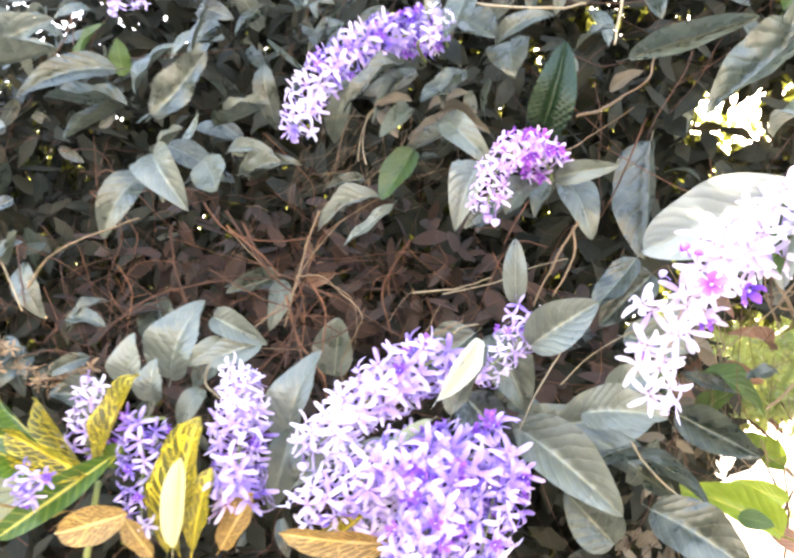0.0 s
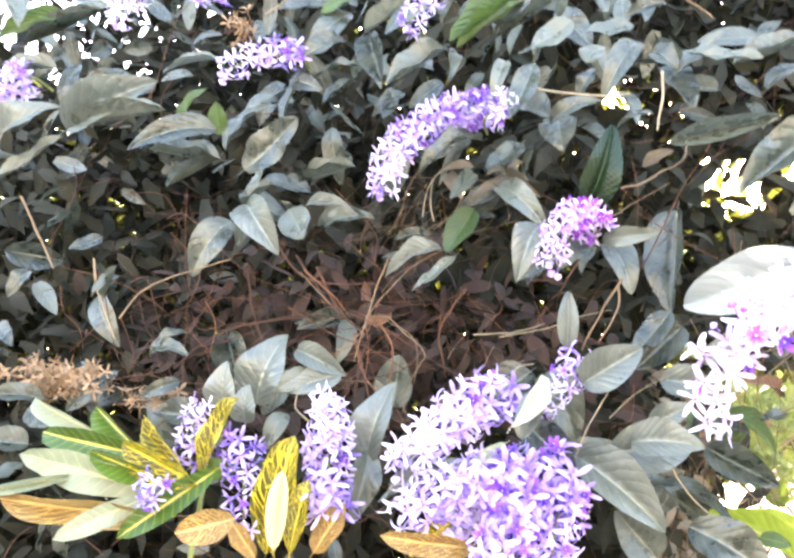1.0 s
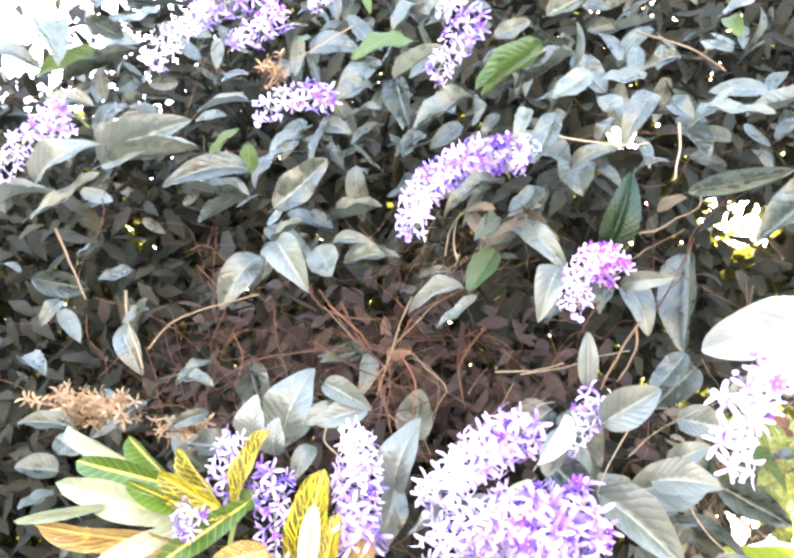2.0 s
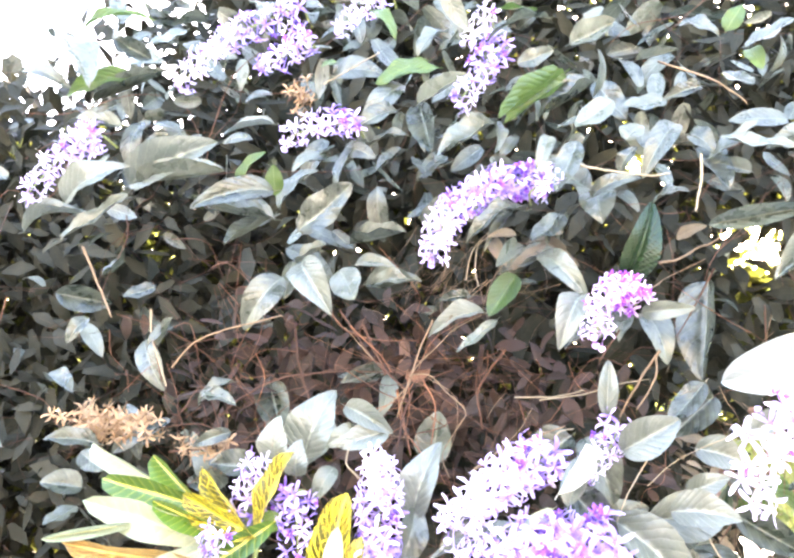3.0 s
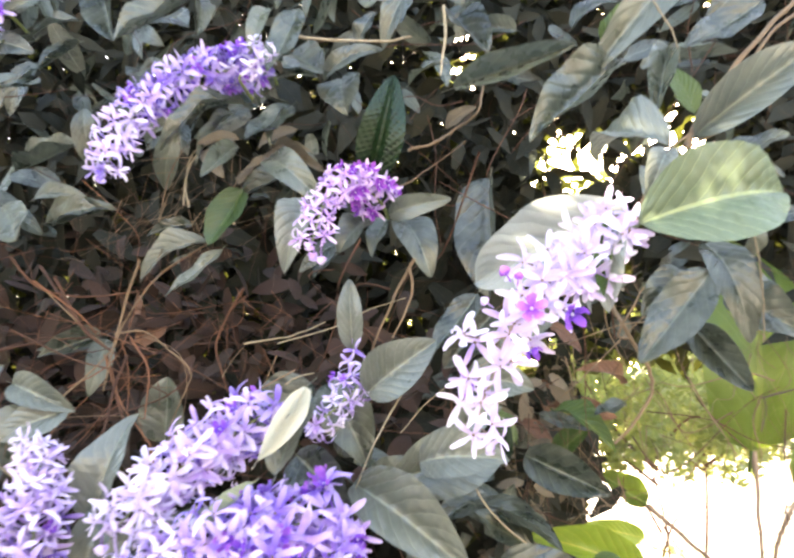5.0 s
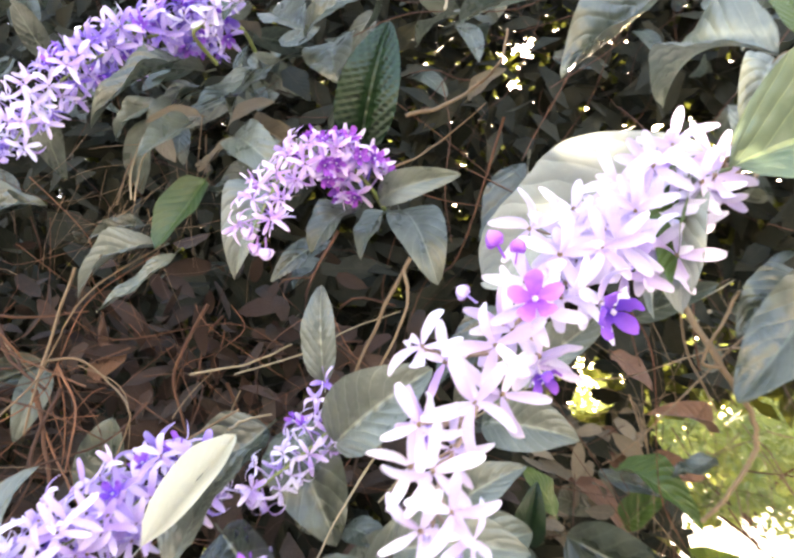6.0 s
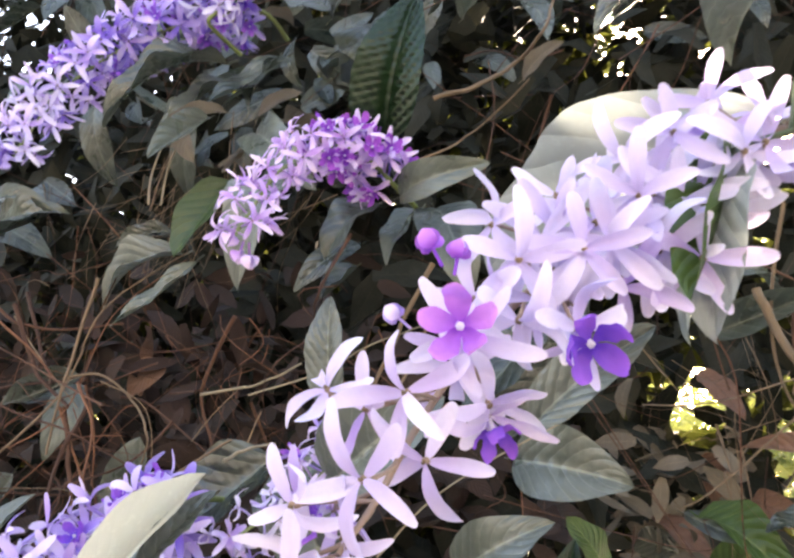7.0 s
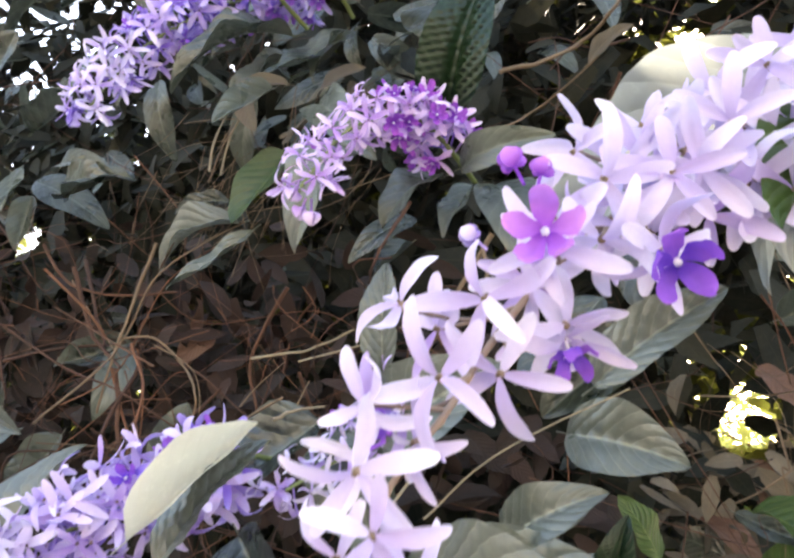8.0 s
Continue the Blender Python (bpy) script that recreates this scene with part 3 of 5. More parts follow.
tuft_rng = random.Random(77)
TUFTS = [(tuft_rng.uniform(0.8, 7.5), tuft_rng.uniform(3.6, 11.0), tuft_rng.uniform(0.1, 0.4)) for _ in range(34)]
tagged(leaf_cloud("ground_cover", "tree", 7000, 78, low_spot, 0.05, 2, 2), "low sunlit plants on the dry ground behind the hedge", "plants", kind="stuff")


# ---- the vine hedge ----
def wall_front(x, z):
    """How far off the hedge's leafy face stands."""
    lean = 0.99 + 0.10 * (z - 1.45) + 0.05 * noise.noise((x * 3, z * 3, 1.0))
    return lean + (0.06 if x < -0.4 else 0.0)


def hollow(x, z):
    return ((x + 0.22) / 0.36) ** 2 + ((z - 1.60) / 0.14) ** 2


BARE = ((-0.62, 1.86, 0.20, 0.09), (-0.13, 1.86, 0.15, 0.13), (0.34, 1.95, 0.11, 0.09), (0.13, 1.66, 0.18, 0.07), (0.42, 1.60, 0.09, 0.08), (0.16, 1.86, 0.05, 0.05), (0.20, 1.88, 0.11, 0.11))

GAPS = ((0.415, 1.855, 0.243, 0.345, 0.046, 0.034), (0.208, 2.006, 0.130, 0.420, 0.012, 0.012), (0.420, 1.610, 0.060, 0.115, 0.026, 0.022),
        (-0.160, 1.709, -1.138, 0.351, 0.026, 0.022), (0.52, 1.92, 0.36, 0.33, 0.052, 0.036), (0.396, 1.877, -0.004, 0.631, 0.008, 0.006))


def thin(x, y, z):
    """How open the hedge is: 0 closed, 1 open. Besides the clearing, some chinks lead through it."""
    o = max(0.0, min(1.0, (x - 0.43 - 0.15 * (y - 1.1)) / 0.08)) * max(0.0, min(1.0, (1.755 + 0.04 * (y - 1.0) - z) / 0.12))
    o = max(o, 0.5 * math.exp(-(((x - 0.66) / 0.22) ** 2 + ((z - 1.9) / 0.16) ** 2)), 0.28 * math.exp(-(((x - 0.38) / 0.24) ** 2 + ((z - 1.95 - 0.5 * (y - 1)) / 0.13) ** 2)))
    for cx, cz, sx, sz, rx, rz in GAPS:
        far = 0.5 + 1.6 * max(0.0, y - 1)
        if ((x - cx - sx * (y - 1)) / (rx * far + 0.02)) ** 2 + ((z - cz - sz * (y - 1)) / (rz * far + 0.02)) ** 2 < 1:
            return 0.93
    return o


vine = thing("flowering_vine", "dense climbing vine with rough grey-green leaves grown into a hedge", "vine")
owner = vine


def hedge_top(x):
    low = max(0.0, min(1.0, (-0.9 - x) / 0.3))
    return 3.1 - 0.75 * low + 0.15 * noise.noise((x * 2.3, 0, 7))


def ragged(x, y, z):
    """The hedge's two ends are uneven."""
    e = 0.45 * noise.noise((1.0, y * 1.6, z * 1.6))
    return x < -2.45 + e or x > 2.05 - e


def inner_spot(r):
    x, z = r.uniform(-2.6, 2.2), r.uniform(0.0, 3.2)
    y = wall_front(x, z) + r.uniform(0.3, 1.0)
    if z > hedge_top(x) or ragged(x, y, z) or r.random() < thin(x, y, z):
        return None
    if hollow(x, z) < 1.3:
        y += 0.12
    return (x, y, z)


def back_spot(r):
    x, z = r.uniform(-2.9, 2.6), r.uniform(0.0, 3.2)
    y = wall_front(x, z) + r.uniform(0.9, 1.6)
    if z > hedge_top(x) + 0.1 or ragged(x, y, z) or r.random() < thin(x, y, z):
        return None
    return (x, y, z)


def far_spot(r):
    x, z = r.uniform(-2.9, 2.6), r.uniform(0.0, 3.2)
    y = wall_front(x, z) + r.uniform(1.6, 2.0)
    if z > hedge_top(x) or ragged(x, y, z) or r.random() < thin(x, y, z) * (1.0 if x > 0.6 and z < 1.85 else 0.55):
        return None
    return (x, y, z)


def front_spot(r):
    x, z = r.uniform(-1.6, 1.4), r.uniform(0.05, 2.8)
    y = wall_front(x, z) + r.uniform(0.15, 0.55)
    if z > hedge_top(x) or r.random() < thin(x, y, z) or (hollow(x, z) < 1.5 and r.random() < 0.93):
        return None
    if any(((x - cx) / rx) ** 2 + ((z - cz) / rz) ** 2 < 1 for cx, cz, rx, rz in BARE) and r.random() < 0.85:
        return None
    if noise.noise((x * 6.5, y * 5, z * 6.5)) < r.uniform(-0.15, 0.3):
        return None
    return (x, y, z)


leaf_cloud("inner_foliage", "deep", 40000, 21, inner_spot, 0.075, 2, 2, label="mass of inner hedge leaves with shade put into their colour", owner_thing=vine)
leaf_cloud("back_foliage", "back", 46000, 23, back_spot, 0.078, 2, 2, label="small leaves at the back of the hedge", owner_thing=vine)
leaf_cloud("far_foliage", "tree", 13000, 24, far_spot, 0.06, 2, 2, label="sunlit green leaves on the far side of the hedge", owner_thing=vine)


def side_spot(q):
    """Unseen leaves past both ends, added to shade the ground and cut its bounce."""
    x, z = q.choice((-1, 1)) * q.uniform(1.9, 6.0), 2.9 * q.random()
    return (x + (0.4 if x > 0 else -0.3), wall_front(x, z) + q.uniform(0.1, 1.7), z)


leaf_cloud("side_foliage", "deep", 15000, 25, side_spot, 0.17, 2, 2, label="unseen leaves added past the hedge's ends to shade the ground", owner_thing=vine)
leaf_cloud("outer_foliage", "petrea", 620, 22, front_spot, 0.078, 6, 4, label="grey-green leaves between the nearest ones", owner_thing=vine)


def top_spot(q):
    x, z = q.uniform(-1.0, 1.2), q.uniform(2.05, 2.85)
    y = wall_front(x, z) + q.uniform(0.02, 0.5)
    return None if z > hedge_top(x) - 0.02 or (x > 0.05 and q.random() < 0.45) else (x, y, z)


leaf_cloud("upper_foliage", "petrea", 420, 28, top_spot, 0.085, 8, 4, label="grey-green leaves towards the hedge's top", owner_thing=vine)
# the nearest of the loose leaves, one by one
near_rng = random.Random(41)
count = 0
while count < 34:
    spot = front_spot(near_rng)
    if spot is None or not (-0.9 < spot[0] < 0.75 and 1.25 < spot[2] < 2.35) or spot[1] - wall_front(spot[0], spot[2]) > 0.2:
        continue
    count += 1
    length = near_rng.uniform(0.07, 0.115)
    way = Vector((near_rng.gauss(0, 1), near_rng.gauss(-0.3, 0.4), near_rng.gauss(-0.4, 0.7))).normalized() * length
    leaf(spot, Vector(spot) + way, length * near_rng.uniform(0.38, 0.5))

# twigs and hanging roots in the hollow and behind the leaves
bm = bmesh.new()
r = random.Random(31)
for k in range(75):
    x, z = r.gauss(-0.2, 0.34), r.gauss(1.6, 0.1)
    y = wall_front(x, z) + r.uniform(0.05, 0.32)
    a = r.choice((r.gauss(1.57, 0.35), r.gauss(0.6, 0.4), r.gauss(2.5, 0.4), r.gauss(0.1, 0.3)))
    n = r.uniform(0.06, 0.2)
    d = Vector((math.cos(a), r.gauss(0, 0.25), -math.sin(a)))
    p = Vector((x, y, z))
    s = Vector((r.gauss(0, 1), r.gauss(0, 1), r.gauss(0, 1))) * n * 0.22
    tube(bm, [p - d * n, p - d * n * 0.3 + s, p + d * n * 0.4 - s * 0.6, p + d * n], r.choice((0.0004, 0.0006, 0.0009, 0.0015)), 5, 0.5)
tagged(part("root_tangle", mesh_of("root_tangle", bm, MAT["bark"]), vine, None, "tangle of thin reddish-brown roots and dead stems"), kind="stuff")
bm = bmesh.new()
for k in range(520):
    x, z = r.uniform(-1.3, 1.2), r.uniform(1.0, 2.5)
    y = wall_front(x, z) + r.uniform(0.03, 0.5)
    a = r.uniform(0, 6.28)
    n = r.uniform(0.05, 0.16)
    d = Vector((math.cos(a), r.gauss(0, 0.3), math.sin(a)))
    p = Vector((x, y, z))
    s = Vector((r.gauss(0, 1), r.gauss(0, 1), r.gauss(0, 1))) * n * 0.12
    tube(bm, [p - d * n, p - d * n * 0.3 + s, p + d * n * 0.4 - s * 0.6, p + d * n], r.choice((0.0003, 0.0005, 0.0007, 0.0012)), 4, 0.6)
tagged(part("twig_mass", mesh_of("twig_mass", bm, MAT["bark"]), vine, None, "fine dry brown twigs through the hedge"), kind="stuff")
bm = bmesh.new()
for k in range(70):
    p = Vector((r.gauss(-0.05, 0.07), r.uniform(1.1, 1.2), r.gauss(1.82, 0.035)))
    a = r.gauss(2.2, 0.5)
    d = Vector((math.cos(a), r.gauss(0, 0.3), -math.sin(a))) * r.uniform(0.02, 0.06)
    tube(bm, [p - d, p + Vector((r.gauss(0, 1), r.gauss(0, 1), r.gauss(0, 1))) * 0.004, p + d], r.choice((0.0003, 0.0004, 0.0006)), 4, 0.5)
tagged(part("straw_tuft", mesh_of("straw_tuft", bm, MAT["twig"]), vine, None, "bunch of fine straw-coloured dry stalks"), kind="stuff")
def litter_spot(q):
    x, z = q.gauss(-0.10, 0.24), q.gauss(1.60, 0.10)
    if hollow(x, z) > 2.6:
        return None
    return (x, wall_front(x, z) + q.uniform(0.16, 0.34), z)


def low_litter_spot(q):
    x, z = q.uniform(0.36, 0.85), q.uniform(1.2, 1.66)
    y = wall_front(x, z) + q.uniform(0.25, 0.6)
    return None if thin(x, y, z) > 0.2 else (x, y, z)


leaf_cloud("low_litter", "tan", 300, 29, low_litter_spot, 0.036, 4, 2, label="dry brown leaves hanging low in the hedge", owner_thing=vine)
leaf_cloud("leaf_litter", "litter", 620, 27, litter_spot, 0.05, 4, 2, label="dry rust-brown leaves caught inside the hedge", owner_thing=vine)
bm = bmesh.new()
r = random.Random(37)
for k in range(50):
    x, z = r.gauss(-0.16, 0.25), r.gauss(1.6, 0.09)
    y = wall_front(x, z) + r.uniform(0.05, 0.24)
    a = r.choice((r.gauss(1.57, 0.3), r.gauss(0.9, 0.3), r.gauss(2.3, 0.3), r.gauss(0.3, 0.4)))
    n = r.uniform(0.03, 0.13)
    d = Vector((math.cos(a), r.gauss(0, 0.25), -math.sin(a)))
    p = Vector((x, y, z))
    s = Vector((r.gauss(0, 1), r.gauss(0, 1), r.gauss(0, 1))) * n * 0.2
    tube(bm, [p - d * n, p - d * n * 0.3 + s, p + d * n * 0.4 - s * 0.6, p + d * n], r.choice((0.0003, 0.0004, 0.0006, 0.0009)), 4, 0.5)
tagged(part("root_web", mesh_of("root_web", bm, MAT["rust"]), vine, None, "mesh of thin orange-brown rootlets"), kind="stuff")
bm = bmesh.new()
for k in range(110):
    x, z = r.uniform(0.40, 0.85), r.uniform(1.35, 1.72)
    y = wall_front(x, z) + r.uniform(0.08, 0.4)
    a = r.choice((r.gauss(1.57, 0.3), r.gauss(1.2, 0.4), r.gauss(2.6, 0.4)))
    n = r.uniform(0.03, 0.11)
    d = Vector((math.cos(a), r.gauss(0, 0.25), -math.sin(a)))
    p = Vector((x, y, z))
    s = Vector((r.gauss(0, 1), r.gauss(0, 1), r.gauss(0, 1))) * n * 0.2
    tube(bm, [p - d * n, p - d * n * 0.3 + s, p + d * n * 0.4 - s * 0.6, p + d * n], r.choice((0.0003, 0.0005, 0.0008, 0.0014)), 4, 0.5)
tagged(part("twig_web", mesh_of("twig_web", bm, MAT["twig"]), vine, None, "thin bare brown twigs beside the opening"), kind="stuff")
# main stems down to the ground
for x, y in ((-1.3, 1.75), (-0.75, 1.65), (-0.2, 1.8), (0.3, 1.7), (1.7, 1.8)):
    stem([(x, y, -0.05), (x + 0.08, y + 0.05, 0.5), (x - 0.05, y - 0.02, 0.9), (x + 0.06, y + 0.05, 1.25)], 0.014, "bark")

stem([(-0.691, 1.015, 1.783), (-0.654, 1.019, 1.728), (-0.615, 1.023, 1.671)], 0.0036, "twig")
stem([(-0.550, 1.026, 1.692), (-0.546, 1.046, 1.643), (-0.512, 1.063, 1.571)], 0.0032, "pale")
stem([(-0.513, 1.067, 1.604), (-0.477, 1.055, 1.648), (-0.418, 1.041, 1.676), (-0.324, 1.027, 1.707)], 0.0027, "twig")
stem([(-0.269, 1.183, 1.753), (-0.212, 1.152, 1.693), (-0.158, 1.121, 1.641)], 0.0037, "bark")
stem([(-0.086, 1.081, 1.738), (-0.101, 1.086, 1.692), (-0.116, 1.088, 1.618), (-0.126, 1.094, 1.573)], 0.0027, "twig")
stem([(-0.091, 1.080, 1.639), (-0.064, 1.076, 1.597), (-0.063, 1.070, 1.539)], 0.0023, "rust")
stem([(-0.332, 1.129, 1.715), (-0.316, 1.132, 1.648), (-0.284, 1.135, 1.581)], 0.0034, "bark")
stem([(-0.450, 1.160, 1.537), (-0.378, 1.157, 1.603), (-0.275, 1.150, 1.635), (-0.150, 1.142, 1.650)], 0.0034, "bark")
stem([(-0.136, 1.119, 1.619), (-0.113, 1.113, 1.563), (-0.098, 1.108, 1.517)], 0.0040, "bark")
stem([(-0.109, 1.119, 1.621), (-0.117, 1.103, 1.571), (-0.117, 1.088, 1.522)], 0.0036, "bark")
stem([(0.058, 1.049, 1.627), (0.113, 1.035, 1.633), (0.159, 1.021, 1.648)], 0.0019, "pale")
stem([(0.260, 1.008, 1.717), (0.238, 1.014, 1.677), (0.212, 1.018, 1.615)], 0.0033, "twig")
stem([(0.255, 1.007, 1.708), (0.256, 1.014, 1.675), (0.235, 1.019, 1.629)], 0.0026, "twig")
stem([(0.247, 0.962, 1.563), (0.220, 0.941, 1.510), (0.201, 0.921, 1.459)], 0.0016, "pale")
stem([(0.008, 1.027, 1.509), (0.057, 1.001, 1.551), (0.133, 0.975, 1.589)], 0.0021, "twig")
stem([(0.109, 1.008, 1.998), (0.159, 1.007, 1.992), (0.220, 1.006, 1.988), (0.257, 1.007, 1.994)], 0.0031, "pale")
stem([(0.296, 0.979, 2.017), (0.297, 0.975, 1.971), (0.290, 0.970, 1.923)], 0.0033, "pale")
stem([(0.235, 1.061, 2.215), (0.329, 1.057, 2.181), (0.378, 1.053, 2.144)], 0.0029, "twig")
stem([(-0.310, 0.988, 2.098), (-0.270, 0.980, 2.122), (-0.220, 0.974, 2.155)], 0.0024, "pale")
stem([(-0.140, 0.943, 1.476), (-0.165, 0.945, 1.494), (-0.165, 0.947, 1.518)], 0.0025, "pale")
stem([(-0.208, 1.109, 1.721), (-0.158, 1.102, 1.649), (-0.113, 1.098, 1.619)], 0.0040, "bark")
stem([(-0.285, 1.133, 1.755), (-0.248, 1.142, 1.715), (-0.196, 1.154, 1.704), (-0.120, 1.169, 1.712)], 0.0030, "bark")
stem([(0.035, 1.128, 1.709), (-0.002, 1.146, 1.641), (0.011, 1.164, 1.576)], 0.0034, "bark")
stem([(0.065, 1.119, 1.628), (0.089, 1.134, 1.574)], 0.0029, "bark")
stem([(0.534, 0.897, 1.806), (0.574, 0.926, 1.871), (0.633, 0.956, 1.941), (0.714, 0.989, 2.033), (0.792, 1.020, 2.120)], 0.0060, "twig")
stem([(0.547, 0.897, 1.811), (0.618, 0.944, 1.903), (0.682, 0.990, 1.987), (0.800, 1.036, 2.076)], 0.0042, "twig")
stem([(0.534, 0.897, 1.804), (0.593, 0.890, 1.832), (0.620, 0.882, 1.857)], 0.0025, "twig")
stem([(0.511, 0.893, 1.965), (0.527, 0.890, 1.929), (0.531, 0.885, 1.889)], 0.0016, "pale")
stem([(0.616, 0.943, 2.057), (0.630, 0.940, 2.027), (0.642, 0.937, 1.993)], 0.0017, "pale")
stem([(0.628, 0.982, 1.751), (0.637, 0.990, 1.691), (0.636, 0.998, 1.620)], 0.0020, "pale")
stem([(0.721, 1.214, 1.572), (0.787, 1.216, 1.589), (0.878, 1.217, 1.603)], 0.0025, "dark")
stem([(0.723, 1.214, 1.572), (0.723, 1.212, 1.554), (0.712, 1.209, 1.526)], 0.0016, "dark")
stem([(0.874, 1.224, 1.664), (0.849, 1.210, 1.531), (0.843, 1.199, 1.425)], 0.0028, "dark")
stem([(0.310, 0.924, 1.492), (0.338, 0.929, 1.446), (0.393, 0.935, 1.402)], 0.0018, "pale")
stem([(0.487, 0.867, 1.717), (0.510, 0.882, 1.758), (0.540, 0.897, 1.804)], 0.0025, "twig")
stem([(-0.042, 1.099, 1.814), (-0.036, 1.100, 1.869), (-0.002, 1.099, 1.915)], 0.0018, "pale")
stem([(0.491, 1.033, 1.758), (0.481, 1.043, 1.701), (0.483, 1.055, 1.652), (0.506, 1.066, 1.598)], 0.0021, "twig")
stem([(0.521, 1.087, 1.794), (0.503, 1.102, 1.700), (0.508, 1.121, 1.640)], 0.0024, "bark")
stem([(0.247, 0.958, 1.524), (0.286, 0.962, 1.565), (0.358, 0.967, 1.609)], 0.0011, "pale")
stem([(-0.247, 1.149, 1.718), (-0.179, 1.133, 1.661), (-0.119, 1.119, 1.619)], 0.0014, "twig")
stem([(-0.125, 1.119, 1.619), (-0.104, 1.124, 1.572), (-0.069, 1.125, 1.488)], 0.0010, "rust")
stem([(-0.083, 1.101, 1.643), (-0.038, 1.112, 1.619), (-0.030, 1.120, 1.565), (-0.046, 1.126, 1.502)], 0.0010, "twig")
stem([(-0.170, 1.094, 1.578), (-0.114, 1.098, 1.617), (-0.086, 1.108, 1.706), (-0.015, 1.113, 1.762)], 0.0013, "rust")
stem([(0.096, 1.059, 1.628), (0.162, 1.048, 1.645), (0.204, 1.036, 1.663), (0.250, 1.024, 1.676)], 0.0013, "pale")
stem([(0.000, 1.106, 1.500), (0.064, 1.103, 1.570), (0.088, 1.098, 1.618)], 0.0014, "twig")
stem([(-0.085, 1.140, 1.826), (-0.080, 1.145, 1.870), (-0.065, 1.149, 1.909)], 0.0020, "twig")
stem([(0.252, 1.018, 1.853), (0.285, 1.030, 1.867), (0.310, 1.042, 1.889), (0.336, 1.018, 1.900), (0.343, 1.030, 1.940)], 0.0030, "twig")
stem([(0.226, 1.038, 1.810), (0.251, 1.050, 1.823), (0.277, 1.062, 1.846), (0.323, 1.038, 1.872)], 0.0018, "twig")
stem([(-0.172, 1.068, 1.557), (-0.117, 1.080, 1.618), (-0.106, 1.092, 1.657), (-0.071, 1.068, 1.695), (-0.047, 1.080, 1.728), (-0.000, 1.092, 1.762)], 0.0018, "twig")
stem([(-0.115, 1.088, 1.644), (-0.082, 1.100, 1.648), (-0.054, 1.112, 1.627), (-0.017, 1.088, 1.599), (-0.025, 1.100, 1.573), (-0.046, 1.112, 1.528), (-0.029, 1.088, 1.493)], 0.0019, "twig")
stem([(-0.133, 1.108, 1.620), (-0.130, 1.120, 1.598), (-0.115, 1.132, 1.556), (-0.069, 1.108, 1.510), (-0.064, 1.120, 1.475)], 0.0024, "rust")
stem([(-0.183, 1.088, 1.541), (-0.119, 1.100, 1.544), (-0.072, 1.112, 1.540)], 0.0010, "twig")
stem([(0.121, 0.988, 1.575), (0.129, 1.000, 1.583), (0.148, 1.012, 1.589)], 0.0022, "pale")
stem([(-0.224, 1.088, 1.712), (-0.170, 1.100, 1.673), (-0.148, 1.112, 1.647)], 0.0024, "rust")
stem([(-0.017, 1.048, 1.794), (-0.027, 1.060, 1.831), (-0.023, 1.072, 1.875), (0.021, 1.048, 1.884)], 0.0018, "pale")
stem([(-0.122, 1.128, 1.642), (-0.114, 1.140, 1.599), (-0.117, 1.152, 1.547)], 0.0018, "rust")
stem([(0.018, 1.108, 1.592), (0.028, 1.120, 1.616), (0.044, 1.132, 1.640)], 0.0010, "twig")
stem([(-0.202, 1.118, 1.519), (-0.173, 1.130, 1.556), (-0.141, 1.142, 1.589), (-0.064, 1.118, 1.595)], 0.0012, "rust")
stem([(0.464, 0.990, 1.690), (0.476, 1.000, 1.663), (0.498, 1.010, 1.627), (0.521, 1.030, 1.596), (0.525, 1.040, 1.568), (0.504, 1.040, 1.536), (0.483, 1.050, 1.513)], 0.0042, "twig")
stem([(0.498, 1.010, 1.627), (0.482, 1.000, 1.630), (0.496, 0.980, 1.659), (0.504, 0.970, 1.676)], 0.0024, "twig")
leaf((-0.661, 0.899, 1.824), (-0.582, 0.887, 1.899), 0.053, "silver", 5)
leaf((-0.653, 0.893, 1.766), (-0.568, 0.902, 1.853), 0.028, "petrea")
leaf((-0.633, 1.018, 1.902), (-0.490, 0.996, 1.988), 0.069, "silver", 20)
leaf((-0.603, 0.987, 1.898), (-0.451, 0.971, 1.941), 0.033, "petrea")
leaf((-0.366, 0.998, 1.907), (-0.474, 0.933, 1.862), 0.046, "petrea", -10)
leaf((-0.419, 0.997, 1.995), (-0.462, 0.976, 1.985), 0.021, "petrea")
leaf((-0.429, 1.008, 1.905), (-0.390, 0.985, 1.972), 0.035, "fresh")
leaf((-0.373, 1.028, 1.909), (-0.378, 1.003, 1.955), 0.032, "fresh")
leaf((-0.372, 1.045, 1.872), (-0.471, 0.994, 1.870), 0.042, "petrea")
leaf((-0.384, 1.044, 1.870), (-0.433, 0.988, 1.815), 0.046, "petrea")
leaf((-0.321, 1.022, 1.850), (-0.238, 0.990, 1.930), 0.060, "petrea", 5)
leaf((-0.377, 1.067, 1.897), (-0.329, 1.056, 1.980), 0.059, "petrea")
leaf((-0.318, 1.037, 1.798), (-0.267, 1.010, 1.831), 0.032, "petrea")
leaf((-0.300, 1.006, 1.791), (-0.238, 0.963, 1.720), 0.056, "silver", 5)
leaf((-0.348, 1.065, 1.778), (-0.395, 1.035, 1.688), 0.061, "petrea", -5)
leaf((-0.244, 1.036, 1.795), (-0.205, 1.001, 1.745), 0.053, "petrea", 8)
leaf((-0.203, 1.065, 1.781), (-0.123, 1.047, 1.796), 0.040, "petrea", -10)
leaf((-0.230, 1.079, 1.815), (-0.161, 1.060, 1.823), 0.028, "petrea")
